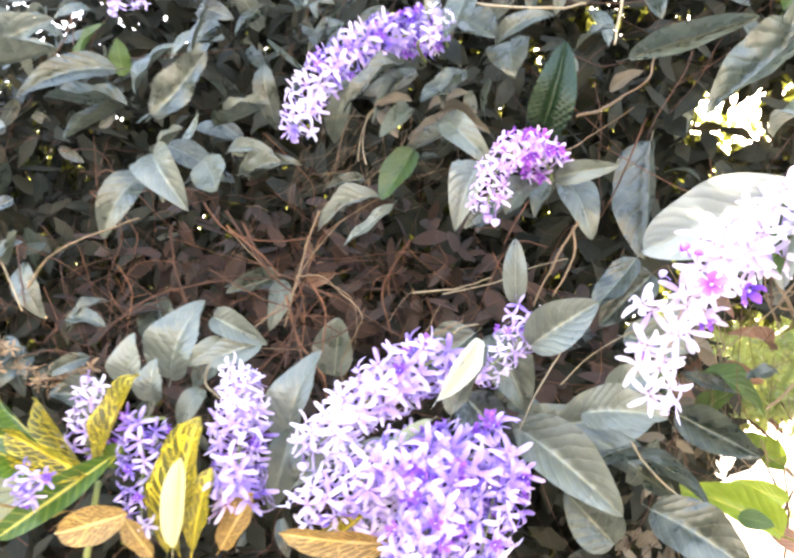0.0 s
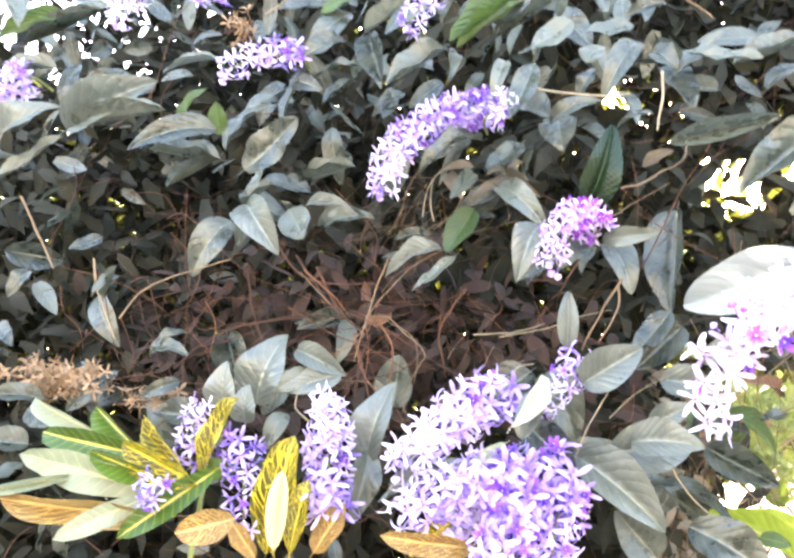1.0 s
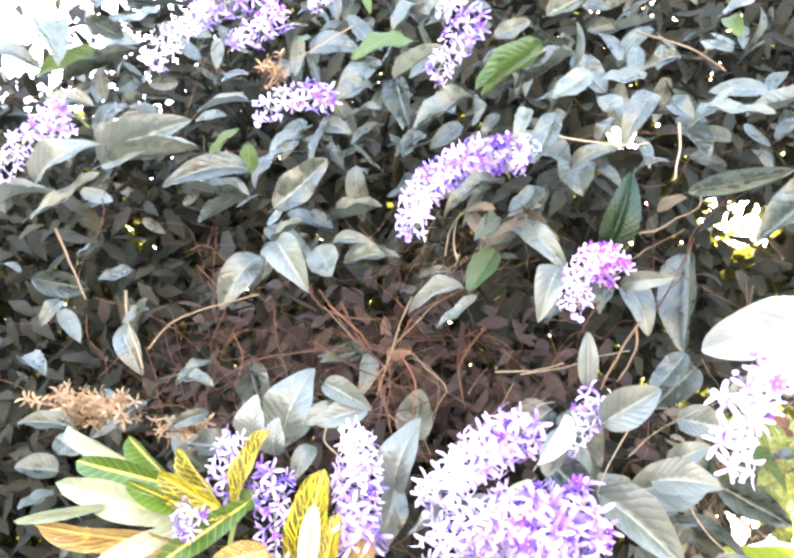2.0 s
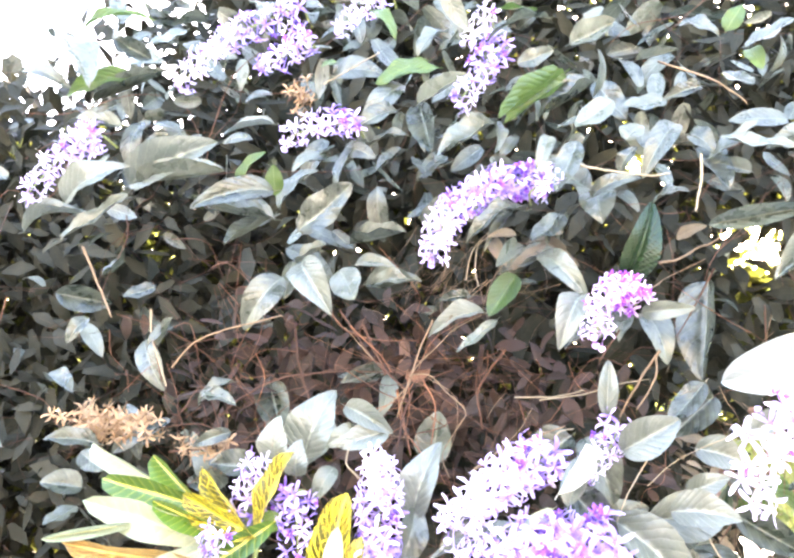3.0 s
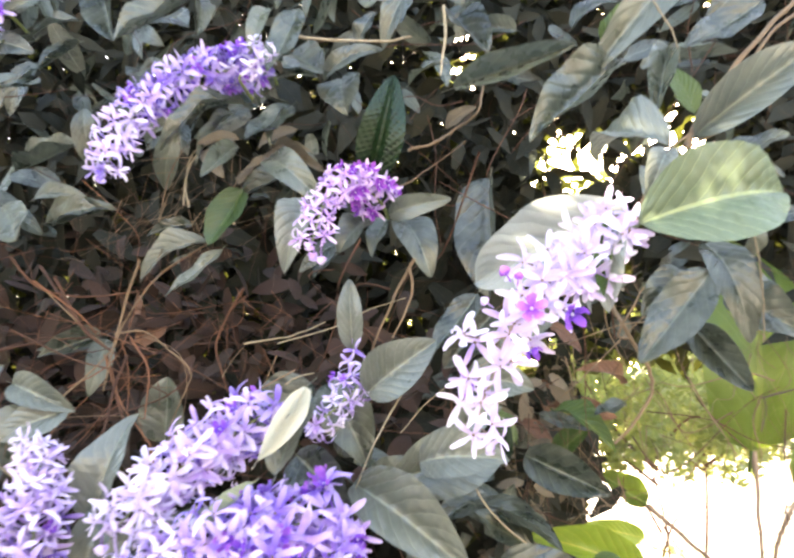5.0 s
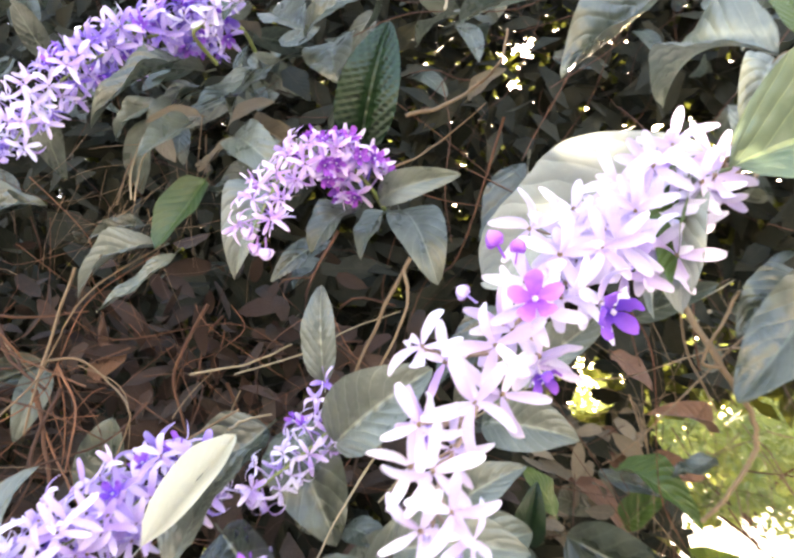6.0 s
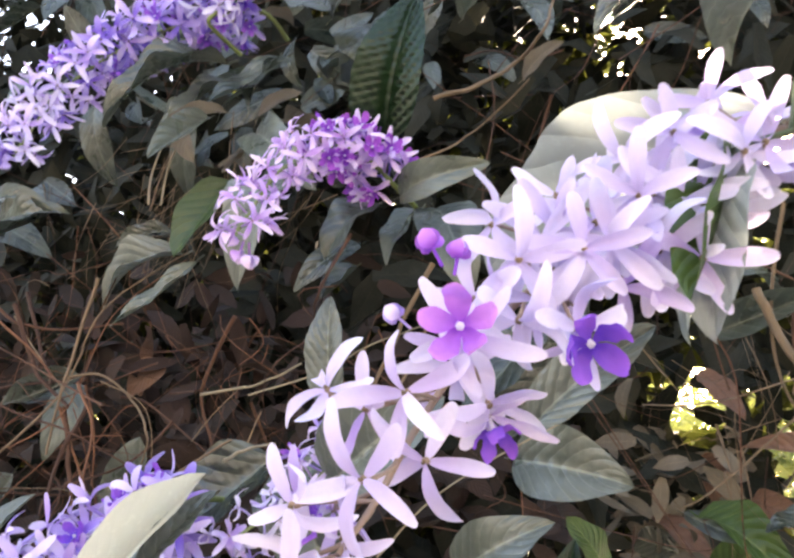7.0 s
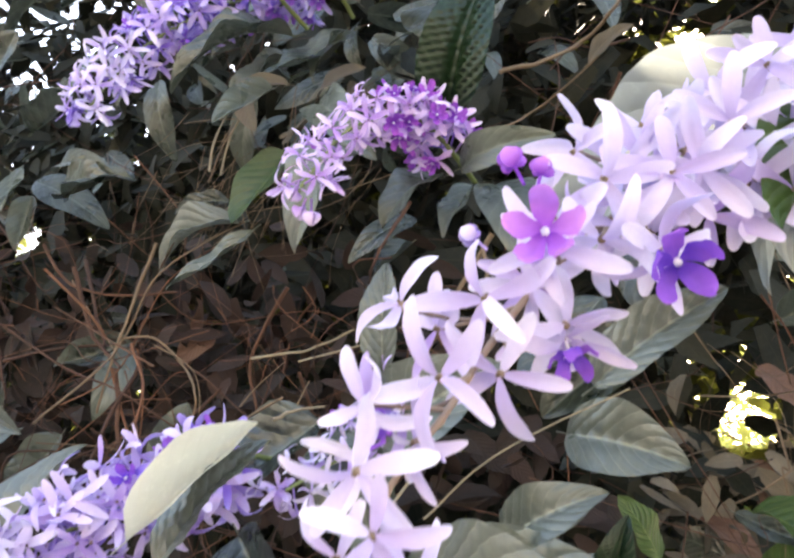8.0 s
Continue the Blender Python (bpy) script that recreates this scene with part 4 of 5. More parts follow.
leaf((-0.234, 1.041, 1.842), (-0.139, 0.993, 1.861), 0.025, "petrea")
leaf((-0.186, 1.042, 2.133), (-0.239, 0.993, 2.055), 0.043, "petrea")
leaf((-0.187, 1.026, 2.078), (-0.245, 0.980, 2.026), 0.034, "petrea")
leaf((-0.157, 1.011, 2.026), (-0.224, 1.009, 2.011), 0.021, "petrea")
leaf((-0.261, 1.008, 1.998), (-0.210, 0.986, 1.980), 0.033, "petrea")
leaf((-0.228, 1.040, 2.018), (-0.280, 1.000, 1.928), 0.047, "petrea")
leaf((-0.164, 1.029, 2.008), (-0.205, 1.004, 1.965), 0.029, "petrea")
leaf((-0.150, 1.037, 2.178), (-0.227, 1.001, 2.124), 0.043, "fresh")
leaf((-0.151, 1.017, 2.086), (-0.076, 0.971, 2.128), 0.035, "petrea")
leaf((-0.153, 1.048, 2.098), (-0.121, 1.008, 2.006), 0.047, "petrea")
leaf((-0.024, 1.035, 2.072), (-0.103, 0.987, 1.989), 0.046, "petrea", 10)
leaf((0.083, 1.036, 2.170), (-0.015, 0.985, 2.066), 0.037, "fresh")
leaf((0.133, 1.055, 2.166), (0.048, 1.016, 2.082), 0.041, "petrea")
leaf((-0.010, 1.042, 2.133), (0.048, 1.027, 2.179), 0.028, "petrea")
leaf((-0.031, 1.067, 2.087), (-0.010, 1.030, 2.022), 0.028, "petrea")
leaf((-0.518, 1.054, 1.671), (-0.542, 1.020, 1.635), 0.024, "petrea")
leaf((-0.536, 1.050, 1.636), (-0.511, 1.025, 1.683), 0.021, "petrea")
leaf((-0.668, 1.043, 1.666), (-0.683, 1.018, 1.620), 0.027, "petrea")
leaf((-0.684, 0.992, 1.562), (-0.615, 0.960, 1.541), 0.035, "petrea")
leaf((-0.680, 1.137, 1.790), (-0.706, 1.113, 1.755), 0.035, "petrea")
leaf((-0.606, 1.132, 1.749), (-0.654, 1.109, 1.722), 0.031, "petrea")
leaf((-0.471, 1.113, 1.566), (-0.404, 1.093, 1.566), 0.033, "petrea")
leaf((-0.424, 1.136, 1.597), (-0.477, 1.112, 1.553), 0.025, "petrea")
leaf((-0.374, 1.027, 1.514), (-0.424, 1.004, 1.487), 0.024, "petrea")
leaf((-0.488, 1.048, 1.520), (-0.527, 1.024, 1.485), 0.023, "petrea")
leaf((-0.587, 1.022, 1.465), (-0.660, 0.982, 1.470), 0.033, "petrea")
leaf((-0.632, 1.050, 1.446), (-0.571, 1.018, 1.429), 0.036, "petrea")
leaf((-0.595, 1.015, 1.397), (-0.642, 0.975, 1.402), 0.045, "petrea")
leaf((-0.585, 0.992, 1.371), (-0.607, 0.949, 1.345), 0.043, "petrea")
leaf((-0.308, 0.972, 1.469), (-0.365, 0.937, 1.467), 0.044, "petrea", 10)
leaf((-0.248, 1.020, 1.494), (-0.220, 1.000, 1.596), 0.075, "silver", 0)
leaf((-0.283, 0.990, 1.485), (-0.283, 0.960, 1.542), 0.049, "silver", 0)
leaf((-0.242, 0.970, 1.467), (-0.242, 0.950, 1.515), 0.041, "silver", 0)
leaf((-0.121, 1.000, 1.548), (-0.189, 0.980, 1.517), 0.042, "silver", 0)
leaf((-0.193, 1.010, 1.577), (-0.116, 0.990, 1.549), 0.036, "silver", 0)
leaf((-0.164, 1.000, 1.546), (-0.206, 0.967, 1.520), 0.032, "petrea")
leaf((-0.195, 1.004, 1.485), (-0.214, 0.979, 1.438), 0.033, "petrea")
leaf((-0.168, 1.173, 1.656), (-0.237, 1.139, 1.621), 0.032, "petrea")
leaf((-0.157, 1.162, 1.647), (-0.152, 1.115, 1.580), 0.034, "petrea")
leaf((-0.388, 1.218, 1.608), (-0.333, 1.159, 1.521), 0.061, "petrea")
leaf((-0.067, 1.158, 1.511), (-0.064, 1.136, 1.593), 0.063, "petrea")
leaf((-0.066, 0.978, 1.431), (-0.046, 0.965, 1.542), 0.055, "silver", -8)
leaf((-0.063, 0.970, 1.449), (-0.069, 0.940, 1.358), 0.043, "petrea")
leaf((-0.455, 1.091, 2.315), (-0.484, 1.063, 2.235), 0.047, "petrea")
leaf((-0.629, 1.083, 2.241), (-0.682, 1.048, 2.188), 0.043, "petrea")
leaf((-0.683, 1.076, 2.173), (-0.752, 1.048, 2.195), 0.037, "petrea")
leaf((-0.663, 1.019, 2.104), (-0.783, 0.983, 2.052), 0.030, "fresh")
leaf((-0.734, 1.013, 2.050), (-0.611, 1.000, 2.121), 0.030, "petrea")
leaf((-0.816, 0.973, 2.150), (-0.700, 0.944, 2.065), 0.077, "petrea")
leaf((-0.868, 0.987, 2.087), (-0.780, 0.986, 2.077), 0.035, "petrea")
leaf((-0.667, 1.008, 2.004), (-0.757, 0.988, 1.999), 0.035, "petrea")
leaf((-0.650, 1.041, 2.029), (-0.657, 1.012, 1.942), 0.040, "petrea")
leaf((-0.572, 1.039, 2.013), (-0.625, 1.001, 1.940), 0.038, "petrea")
leaf((-0.263, 1.036, 2.268), (-0.205, 1.010, 2.216), 0.032, "fresh")
leaf((-0.218, 1.033, 2.142), (-0.122, 1.004, 2.160), 0.038, "fresh")
leaf((-0.309, 1.043, 2.143), (-0.227, 1.024, 2.156), 0.052, "petrea")
leaf((0.048, 1.004, 2.250), (-0.049, 0.979, 2.204), 0.025, "petrea")
leaf((0.088, 1.052, 2.233), (0.160, 1.037, 2.274), 0.043, "petrea")
leaf((0.091, 1.045, 2.163), (-0.002, 0.995, 2.069), 0.040, "fresh")
leaf((0.168, 1.052, 2.134), (0.110, 1.026, 2.073), 0.042, "petrea")
leaf((0.200, 1.060, 2.214), (0.262, 1.043, 2.235), 0.041, "petrea")
leaf((0.267, 1.068, 2.288), (0.328, 1.046, 2.268), 0.035, "petrea")
leaf((0.341, 1.059, 2.201), (0.380, 1.025, 2.167), 0.042, "petrea")
leaf((0.365, 1.032, 2.233), (0.428, 1.007, 2.275), 0.050, "petrea")
leaf((0.308, 1.056, 2.170), (0.246, 1.032, 2.137), 0.025, "petrea")
leaf((0.315, 1.011, 2.026), (0.375, 0.987, 2.087), 0.032, "petrea")
leaf((0.324, 0.993, 2.054), (0.425, 0.961, 2.038), 0.028, "petrea")
leaf((0.004, 1.048, 2.189), (0.061, 1.030, 2.210), 0.034, "petrea")
leaf((0.026, 1.072, 2.136), (0.081, 1.047, 2.183), 0.052, "petrea")
leaf((-0.123, 1.054, 2.244), (-0.169, 1.028, 2.189), 0.040, "petrea")
leaf((-0.148, 1.051, 2.127), (-0.096, 1.024, 2.153), 0.040, "petrea")
leaf((0.115, 1.022, 2.044), (0.088, 0.982, 1.944), 0.040, "petrea", 0)
leaf((0.070, 1.044, 2.058), (0.058, 1.007, 1.990), 0.026, "petrea")
leaf((0.095, 1.090, 2.019), (0.146, 1.056, 1.976), 0.049, "petrea")
leaf((0.106, 1.050, 1.927), (0.059, 1.004, 1.868), 0.039, "petrea", 8)
leaf((0.045, 1.050, 1.928), (-0.041, 0.993, 1.861), 0.029, "petrea")
leaf((0.037, 1.045, 1.872), (0.012, 0.999, 1.822), 0.026, "petrea")
leaf((0.075, 1.064, 1.861), (0.145, 1.007, 1.802), 0.040, "petrea")
leaf((0.141, 1.016, 1.788), (0.114, 0.972, 1.710), 0.046, "silver", 8)
leaf((0.207, 1.040, 1.826), (0.237, 0.985, 1.932), 0.054, "glossy", 14)
leaf((0.231, 1.014, 1.772), (0.293, 0.975, 1.780), 0.028, "petrea", 20)
leaf((0.241, 1.076, 1.784), (0.281, 1.029, 1.719), 0.050, "petrea")
leaf((0.363, 1.186, 1.876), (0.343, 1.148, 1.705), 0.071, "petrea")
leaf((0.210, 1.034, 1.773), (0.172, 1.010, 1.730), 0.041, "petrea")
leaf((-0.005, 1.093, 1.760), (-0.093, 1.079, 1.723), 0.034, "silver", 15)
leaf((0.017, 1.082, 1.750), (-0.039, 1.045, 1.686), 0.020, "petrea", 10)
leaf((-0.031, 1.106, 1.789), (-0.082, 1.085, 1.775), 0.020, "petrea")
leaf((0.047, 1.079, 1.812), (0.075, 1.079, 1.817), 0.022, "petrea")
leaf((0.192, 1.007, 1.614), (0.187, 0.996, 1.693), 0.029, "silver", -5)
leaf((0.211, 0.972, 1.565), (0.281, 0.947, 1.617), 0.055, "silver", 5)
leaf((0.243, 0.935, 1.480), (0.357, 0.950, 1.509), 0.064, "silver", 8)
leaf((0.202, 0.942, 1.474), (0.311, 0.895, 1.405), 0.061, "silver", -8)
leaf((0.146, 0.925, 1.503), (0.206, 0.890, 1.450), 0.054, "petrea", 10)
leaf((0.123, 0.856, 1.498), (0.161, 0.900, 1.569), 0.024, "pale", 20)
leaf((0.138, 0.868, 1.485), (0.166, 0.904, 1.560), 0.034, "silver", -25)
leaf((0.380, 1.026, 1.501), (0.461, 0.981, 1.463), 0.046, "petrea", 10)
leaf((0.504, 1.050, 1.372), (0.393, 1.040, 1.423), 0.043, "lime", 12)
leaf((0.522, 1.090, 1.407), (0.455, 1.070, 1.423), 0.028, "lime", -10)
leaf((0.442, 0.995, 1.396), (0.471, 0.974, 1.396), 0.023, "fresh")
leaf((0.552, 1.080, 1.343), (0.487, 1.060, 1.380), 0.030, "dead", 10)
leaf((0.596, 1.100, 1.351), (0.528, 1.090, 1.387), 0.018, "dead", -15)
leaf((0.862, 1.270, 1.444), (0.797, 1.250, 1.451), 0.031, "leafy", 5)
leaf((0.861, 1.270, 1.420), (0.788, 1.250, 1.387), 0.033, "leafy", -8)
leaf((0.838, 1.260, 1.400), (0.798, 1.250, 1.419), 0.021, "leafy", 10)
leaf((0.384, 0.996, 1.408), (0.323, 0.980, 1.447), 0.038, "petrea")
leaf((0.400, 1.362, 1.544), (0.469, 1.307, 1.499), 0.030, "dead")
leaf((0.457, 1.520, 1.610), (0.493, 1.463, 1.546), 0.036, "dead")
leaf((0.430, 1.262, 1.552), (0.490, 1.210, 1.532), 0.020, "petrea")
leaf((0.460, 1.307, 1.496), (0.503, 1.261, 1.541), 0.037, "fresh")
leaf((0.301, 0.978, 1.525), (0.344, 0.950, 1.548), 0.027, "silver", 0)
leaf((0.349, 1.005, 1.497), (0.356, 0.979, 1.533), 0.025, "glossy", 0)
leaf((0.268, 0.905, 1.497), (0.343, 0.875, 1.505), 0.048, "silver", -5)
leaf((0.120, 0.863, 1.480), (0.079, 0.838, 1.437), 0.017, "k_pale", 25)
leaf((0.093, 0.900, 1.449), (-0.028, 0.865, 1.402), 0.032, "silver")
leaf((0.046, 0.898, 1.436), (-0.014, 0.856, 1.413), 0.028, "petrea")
leaf((0.119, 0.899, 1.442), (0.035, 0.857, 1.428), 0.022, "petrea")
leaf((-0.180, 1.181, 1.641), (-0.246, 1.150, 1.633), 0.030, "petrea")
leaf((0.145, 1.014, 1.579), (0.083, 0.988, 1.522), 0.059, "petrea")
leaf((0.165, 1.014, 1.578), (0.210, 0.985, 1.495), 0.058, "petrea")
leaf((0.179, 1.006, 1.500), (0.209, 0.991, 1.552), 0.039, "petrea")
leaf((0.452, 0.806, 1.708), (0.311, 0.890, 1.668), 0.068, "pale_green", -10)
leaf((0.432, 0.792, 1.692), (0.417, 0.770, 1.622), 0.034, "pale_green", 30)
leaf((0.333, 1.045, 1.684), (0.280, 1.018, 1.616), 0.038, "petrea")
leaf((0.357, 1.084, 1.670), (0.294, 1.056, 1.602), 0.050, "petrea")
leaf((0.305, 0.947, 1.897), (0.431, 0.899, 1.922), 0.030, "petrea", 25)
leaf((0.482, 0.929, 1.918), (0.379, 0.888, 1.813), 0.053, "petrea", 8)
leaf((0.563, 0.941, 2.035), (0.457, 0.887, 1.906), 0.049, "petrea", -10)
leaf((0.643, 0.936, 1.988), (0.547, 0.909, 1.924), 0.040, "petrea", 5)
leaf((0.533, 0.920, 1.928), (0.501, 0.879, 1.831), 0.029, "petrea", 15)
leaf((0.544, 0.898, 1.817), (0.654, 0.846, 1.894), 0.048, "silver", 10)
leaf((0.491, 0.812, 1.770), (0.436, 0.898, 1.815), 0.052, "silver", 0)
leaf((0.489, 0.812, 1.768), (0.463, 0.794, 1.721), 0.024, "silver", 10)
stem([(0.452, 0.803, 1.704), (0.472, 0.806, 1.738), (0.491, 0.812, 1.770), (0.534, 0.880, 1.812)], 0.0026, "twig")
leaf((0.449, 0.775, 1.690), (0.600, 0.802, 1.737), 0.082, "big", 8)
leaf((0.492, 0.879, 1.729), (0.492, 0.885, 1.789), 0.029, "petrea")
leaf((0.582, 0.938, 1.811), (0.648, 0.920, 1.831), 0.039, "petrea")
leaf((0.577, 0.956, 1.799), (0.647, 0.935, 1.788), 0.039, "petrea")
leaf((0.661, 0.947, 1.903), (0.714, 0.924, 1.877), 0.029, "petrea")
leaf((0.570, 0.964, 1.870), (0.546, 0.950, 1.927), 0.040, "fresh")
leaf((0.484, 1.005, 1.978), (0.525, 0.991, 2.033), 0.024, "fresh")
leaf((0.587, 0.996, 1.701), (0.497, 0.966, 1.598), 0.056, "petrea", 5)
leaf((0.577, 1.048, 1.709), (0.517, 1.023, 1.662), 0.042, "petrea")
leaf((0.625, 1.065, 1.684), (0.694, 1.020, 1.634), 0.057, "petrea")
leaf((0.584, 1.061, 1.646), (0.625, 1.013, 1.572), 0.042, "petrea")
leaf((0.593, 1.031, 1.739), (0.627, 0.980, 1.635), 0.055, "petrea")
leaf((0.673, 0.978, 1.717), (0.708, 0.942, 1.659), 0.059, "petrea")
leaf((0.664, 0.932, 1.761), (0.699, 0.924, 1.682), 0.045, "petrea")
leaf((0.754, 1.060, 2.021), (0.775, 1.019, 1.919), 0.067, "fresh")
leaf((0.742, 1.047, 1.897), (0.790, 1.047, 1.891), 0.037, "fresh")
leaf((0.510, 1.070, 2.113), (0.404, 1.025, 2.068), 0.033, "petrea")
leaf((0.465, 1.083, 2.043), (0.516, 1.067, 2.087), 0.038, "petrea")
leaf((0.556, 1.067, 2.089), (0.630, 1.072, 2.128), 0.031, "petrea")
leaf((0.699, 1.068, 2.096), (0.631, 1.063, 2.050), 0.038, "petrea")
leaf((0.390, 1.061, 2.030), (0.338, 1.063, 2.044), 0.030, "petrea")
leaf((0.268, 1.048, 2.097), (0.220, 1.008, 2.005), 0.043, "petrea")
leaf((0.288, 1.036, 2.076), (0.319, 1.002, 2.036), 0.036, "petrea")
leaf((0.244, 1.034, 2.057), (0.307, 1.013, 2.049), 0.022, "petrea")
leaf((0.304, 1.065, 2.064), (0.352, 1.026, 1.985), 0.049, "petrea")
leaf((0.195, 1.066, 2.071), (0.217, 1.069, 2.106), 0.045, "petrea")
leaf((0.188, 1.059, 2.012), (0.208, 1.043, 2.053), 0.029, "petrea")
leaf((0.145, 1.054, 1.962), (0.211, 1.028, 2.003), 0.029, "petrea")
leaf((0.252, 1.106, 1.980), (0.298, 1.078, 2.002), 0.053, "petrea")
leaf((0.160, 1.118, 1.997), (0.168, 1.081, 1.935), 0.061, "petrea")
leaf((0.340, 0.915, 1.407), (0.431, 0.891, 1.363), 0.058, "petrea")
leaf((0.309, 0.941, 1.363), (0.258, 0.916, 1.413), 0.053, "petrea")
leaf((0.325, 1.020, 1.449), (0.412, 0.978, 1.429), 0.052, "petrea")
leaf((0.318, 1.016, 1.585), (0.388, 0.999, 1.575), 0.047, "silver", 5)
leaf((0.297, 0.957, 1.520), (0.345, 0.940, 1.551), 0.032, "silver", 0)
leaf((0.346, 0.895, 1.598), (0.404, 0.880, 1.646), 0.029, "silver", -8)
leaf((0.431, 0.867, 1.717), (0.415, 0.818, 1.626), 0.019, "pale_green")
leaf((0.434, 0.787, 1.697), (0.410, 0.754, 1.630), 0.017, "fresh", 45)
leaf((0.040, 1.085, 1.828), (0.004, 1.060, 1.752), 0.044, "leafy", 0)
leaf((0.021, 1.092, 1.937), (-0.015, 1.044, 1.863), 0.017, "petrea")
leaf((0.098, 1.050, 1.927), (0.080, 1.024, 1.871), 0.020, "petrea")
leaf((-0.192, 1.065, 1.779), (-0.113, 1.047, 1.798), 0.032, "petrea")
leaf((0.227, 1.086, 1.789), (0.204, 1.051, 1.740), 0.028, "petrea")
leaf((0.171, 1.093, 1.762), (0.116, 1.070, 1.729), 0.027, "petrea")
leaf((0.154, 1.133, 1.755), (0.130, 1.109, 1.720), 0.028, "petrea")
leaf((0.447, 1.075, 1.679), (0.503, 1.026, 1.696), 0.025, "petrea")
leaf((0.437, 1.162, 1.552), (0.498, 1.108, 1.518), 0.031, "fresh")
leaf((0.374, 1.057, 1.515), (0.355, 1.031, 1.552), 0.028, "fresh")
leaf((0.291, 0.907, 1.520), (0.318, 0.907, 1.520), 0.016, "petrea")
leaf((-0.161, 1.271, 1.729), (-0.122, 1.222, 1.642), 0.041, "dead", 50)
leaf((-0.102, 1.225, 1.679), (-0.134, 1.202, 1.644), 0.039, "dead")
leaf((0.447, 1.225, 1.673), (0.475, 1.170, 1.629), 0.022, "dead")
leaf((0.548, 1.267, 1.594), (0.490, 1.219, 1.617), 0.028, "dead")
leaf((0.492, 1.314, 1.566), (0.534, 1.262, 1.549), 0.029, "dead")
leaf((0.525, 1.163, 1.565), (0.478, 1.111, 1.549), 0.023, "petrea")
leaf((0.066, 1.128, 1.901), (0.130, 1.105, 1.871), 0.017, "tan")
leaf((0.078, 1.138, 1.897), (0.116, 1.118, 1.899), 0.014, "tan")
leaf((0.101, 1.126, 1.882), (0.140, 1.104, 1.860), 0.015, "tan")
leaf((-0.006, 1.076, 1.881), (0.021, 1.041, 1.835), 0.024, "tan")
leaf((0.033, 1.077, 1.894), (-0.010, 1.045, 1.880), 0.017, "tan")
leaf((0.054, 1.097, 1.890), (0.102, 1.069, 1.911), 0.022, "tan")
leaf((0.087, 1.107, 1.895), (0.031, 1.081, 1.839), 0.019, "tan")
leaf((0.048, 1.094, 1.865), (0.034, 1.081, 1.834), 0.014, "tan")
leaf((0.300, 1.152, 1.937), (0.332, 1.114, 1.954), 0.024, "tan")
leaf((0.079, 1.108, 1.999), (0.048, 1.078, 2.000), 0.020, "tan")
leaf((0.340, 1.057, 2.274), (0.361, 1.041, 2.318), 0.034, "fresh")
leaf((0.379, 1.064, 2.247), (0.395, 1.039, 2.200), 0.030, "fresh")
leaf((-0.056, 1.069, 2.298), (0.026, 1.040, 2.302), 0.027, "fresh")
leaf((-0.786, 1.007, 2.184), (-0.662, 0.991, 2.225), 0.030, "fresh")
leaf((-0.708, 1.016, 2.076), (-0.656, 0.998, 2.099), 0.028, "fresh")
leaf((-0.339, 1.045, 2.162), (-0.310, 1.036, 2.170), 0.027, "fresh")
leaf((-0.745, 0.934, 1.780), (-0.641, 0.920, 1.833), 0.024, "silver")
leaf((-0.400, 1.032, 2.039), (-0.475, 0.999, 2.009), 0.026, "silver")

# ---- flower clusters ----
raceme([(0.070, 1.058, 1.985), (-0.014, 1.025, 1.954), (-0.074, 0.987, 1.882), (-0.085, 0.945, 1.773)], 74, 1.12, "violet")
raceme([(0.223, 1.021, 1.785), (0.197, 0.985, 1.802), (0.166, 0.942, 1.766), (0.157, 0.895, 1.685)], 46, 0.90, "mauve")
near_raceme()
raceme([(-0.088, 0.890, 1.358), (-0.101, 0.910, 1.423), (-0.110, 0.929, 1.474), (-0.124, 0.948, 1.523)], 56, 1.16, "lilac")
raceme([(-0.229, 0.919, 1.447), (-0.208, 0.895, 1.402), (-0.186, 0.867, 1.327)], 24, 0.90, "violet")
raceme([(-0.288, 0.915, 1.402), (-0.289, 0.904, 1.445), (-0.280, 0.894, 1.492)], 16, 0.95, "lilac")
raceme([(0.112, 0.970, 1.548), (0.064, 0.926, 1.510), (0.026, 0.882, 1.475), (-0.010, 0.837, 1.423)], 64, 1.26, "lilac")
raceme([(0.204, 0.900, 1.450), (0.128, 0.865, 1.437), (0.065, 0.830, 1.422), (-0.002, 0.791, 1.376)], 60, 1.26, "violet")
raceme([(0.148, 0.879, 1.443), (0.133, 0.841, 1.404), (0.125, 0.804, 1.365), (0.121, 0.764, 1.310)], 60, 1.26, "violet")
raceme([(0.189, 0.898, 1.433), (0.183, 0.854, 1.396), (0.177, 0.808, 1.347)], 32, 1.20, "violet")
raceme([(0.107, 0.920, 1.449), (0.081, 0.875, 1.407), (0.052, 0.830, 1.358)], 44, 1.22, "lilac")
raceme([(0.209, 1.016, 1.604), (0.201, 0.990, 1.575), (0.176, 0.963, 1.546), (0.143, 0.937, 1.515)], 22, 0.85, "lilac")
raceme([(-0.244, 0.991, 2.031), (-0.293, 0.959, 2.011), (-0.344, 0.923, 1.963)], 24, 0.90, "lilac")
raceme([(-0.028, 1.041, 2.217), (-0.053, 1.003, 2.144), (-0.082, 0.964, 2.059)], 26, 0.95, "violet")
raceme([(-0.050, 1.036, 2.271), (-0.078, 0.998, 2.195)], 10, 0.90, "white")
raceme([(-0.415, 1.090, 2.306), (-0.497, 1.048, 2.226), (-0.536, 1.007, 2.152), (-0.562, 0.962, 2.039)], 44, 1.00, "lilac")
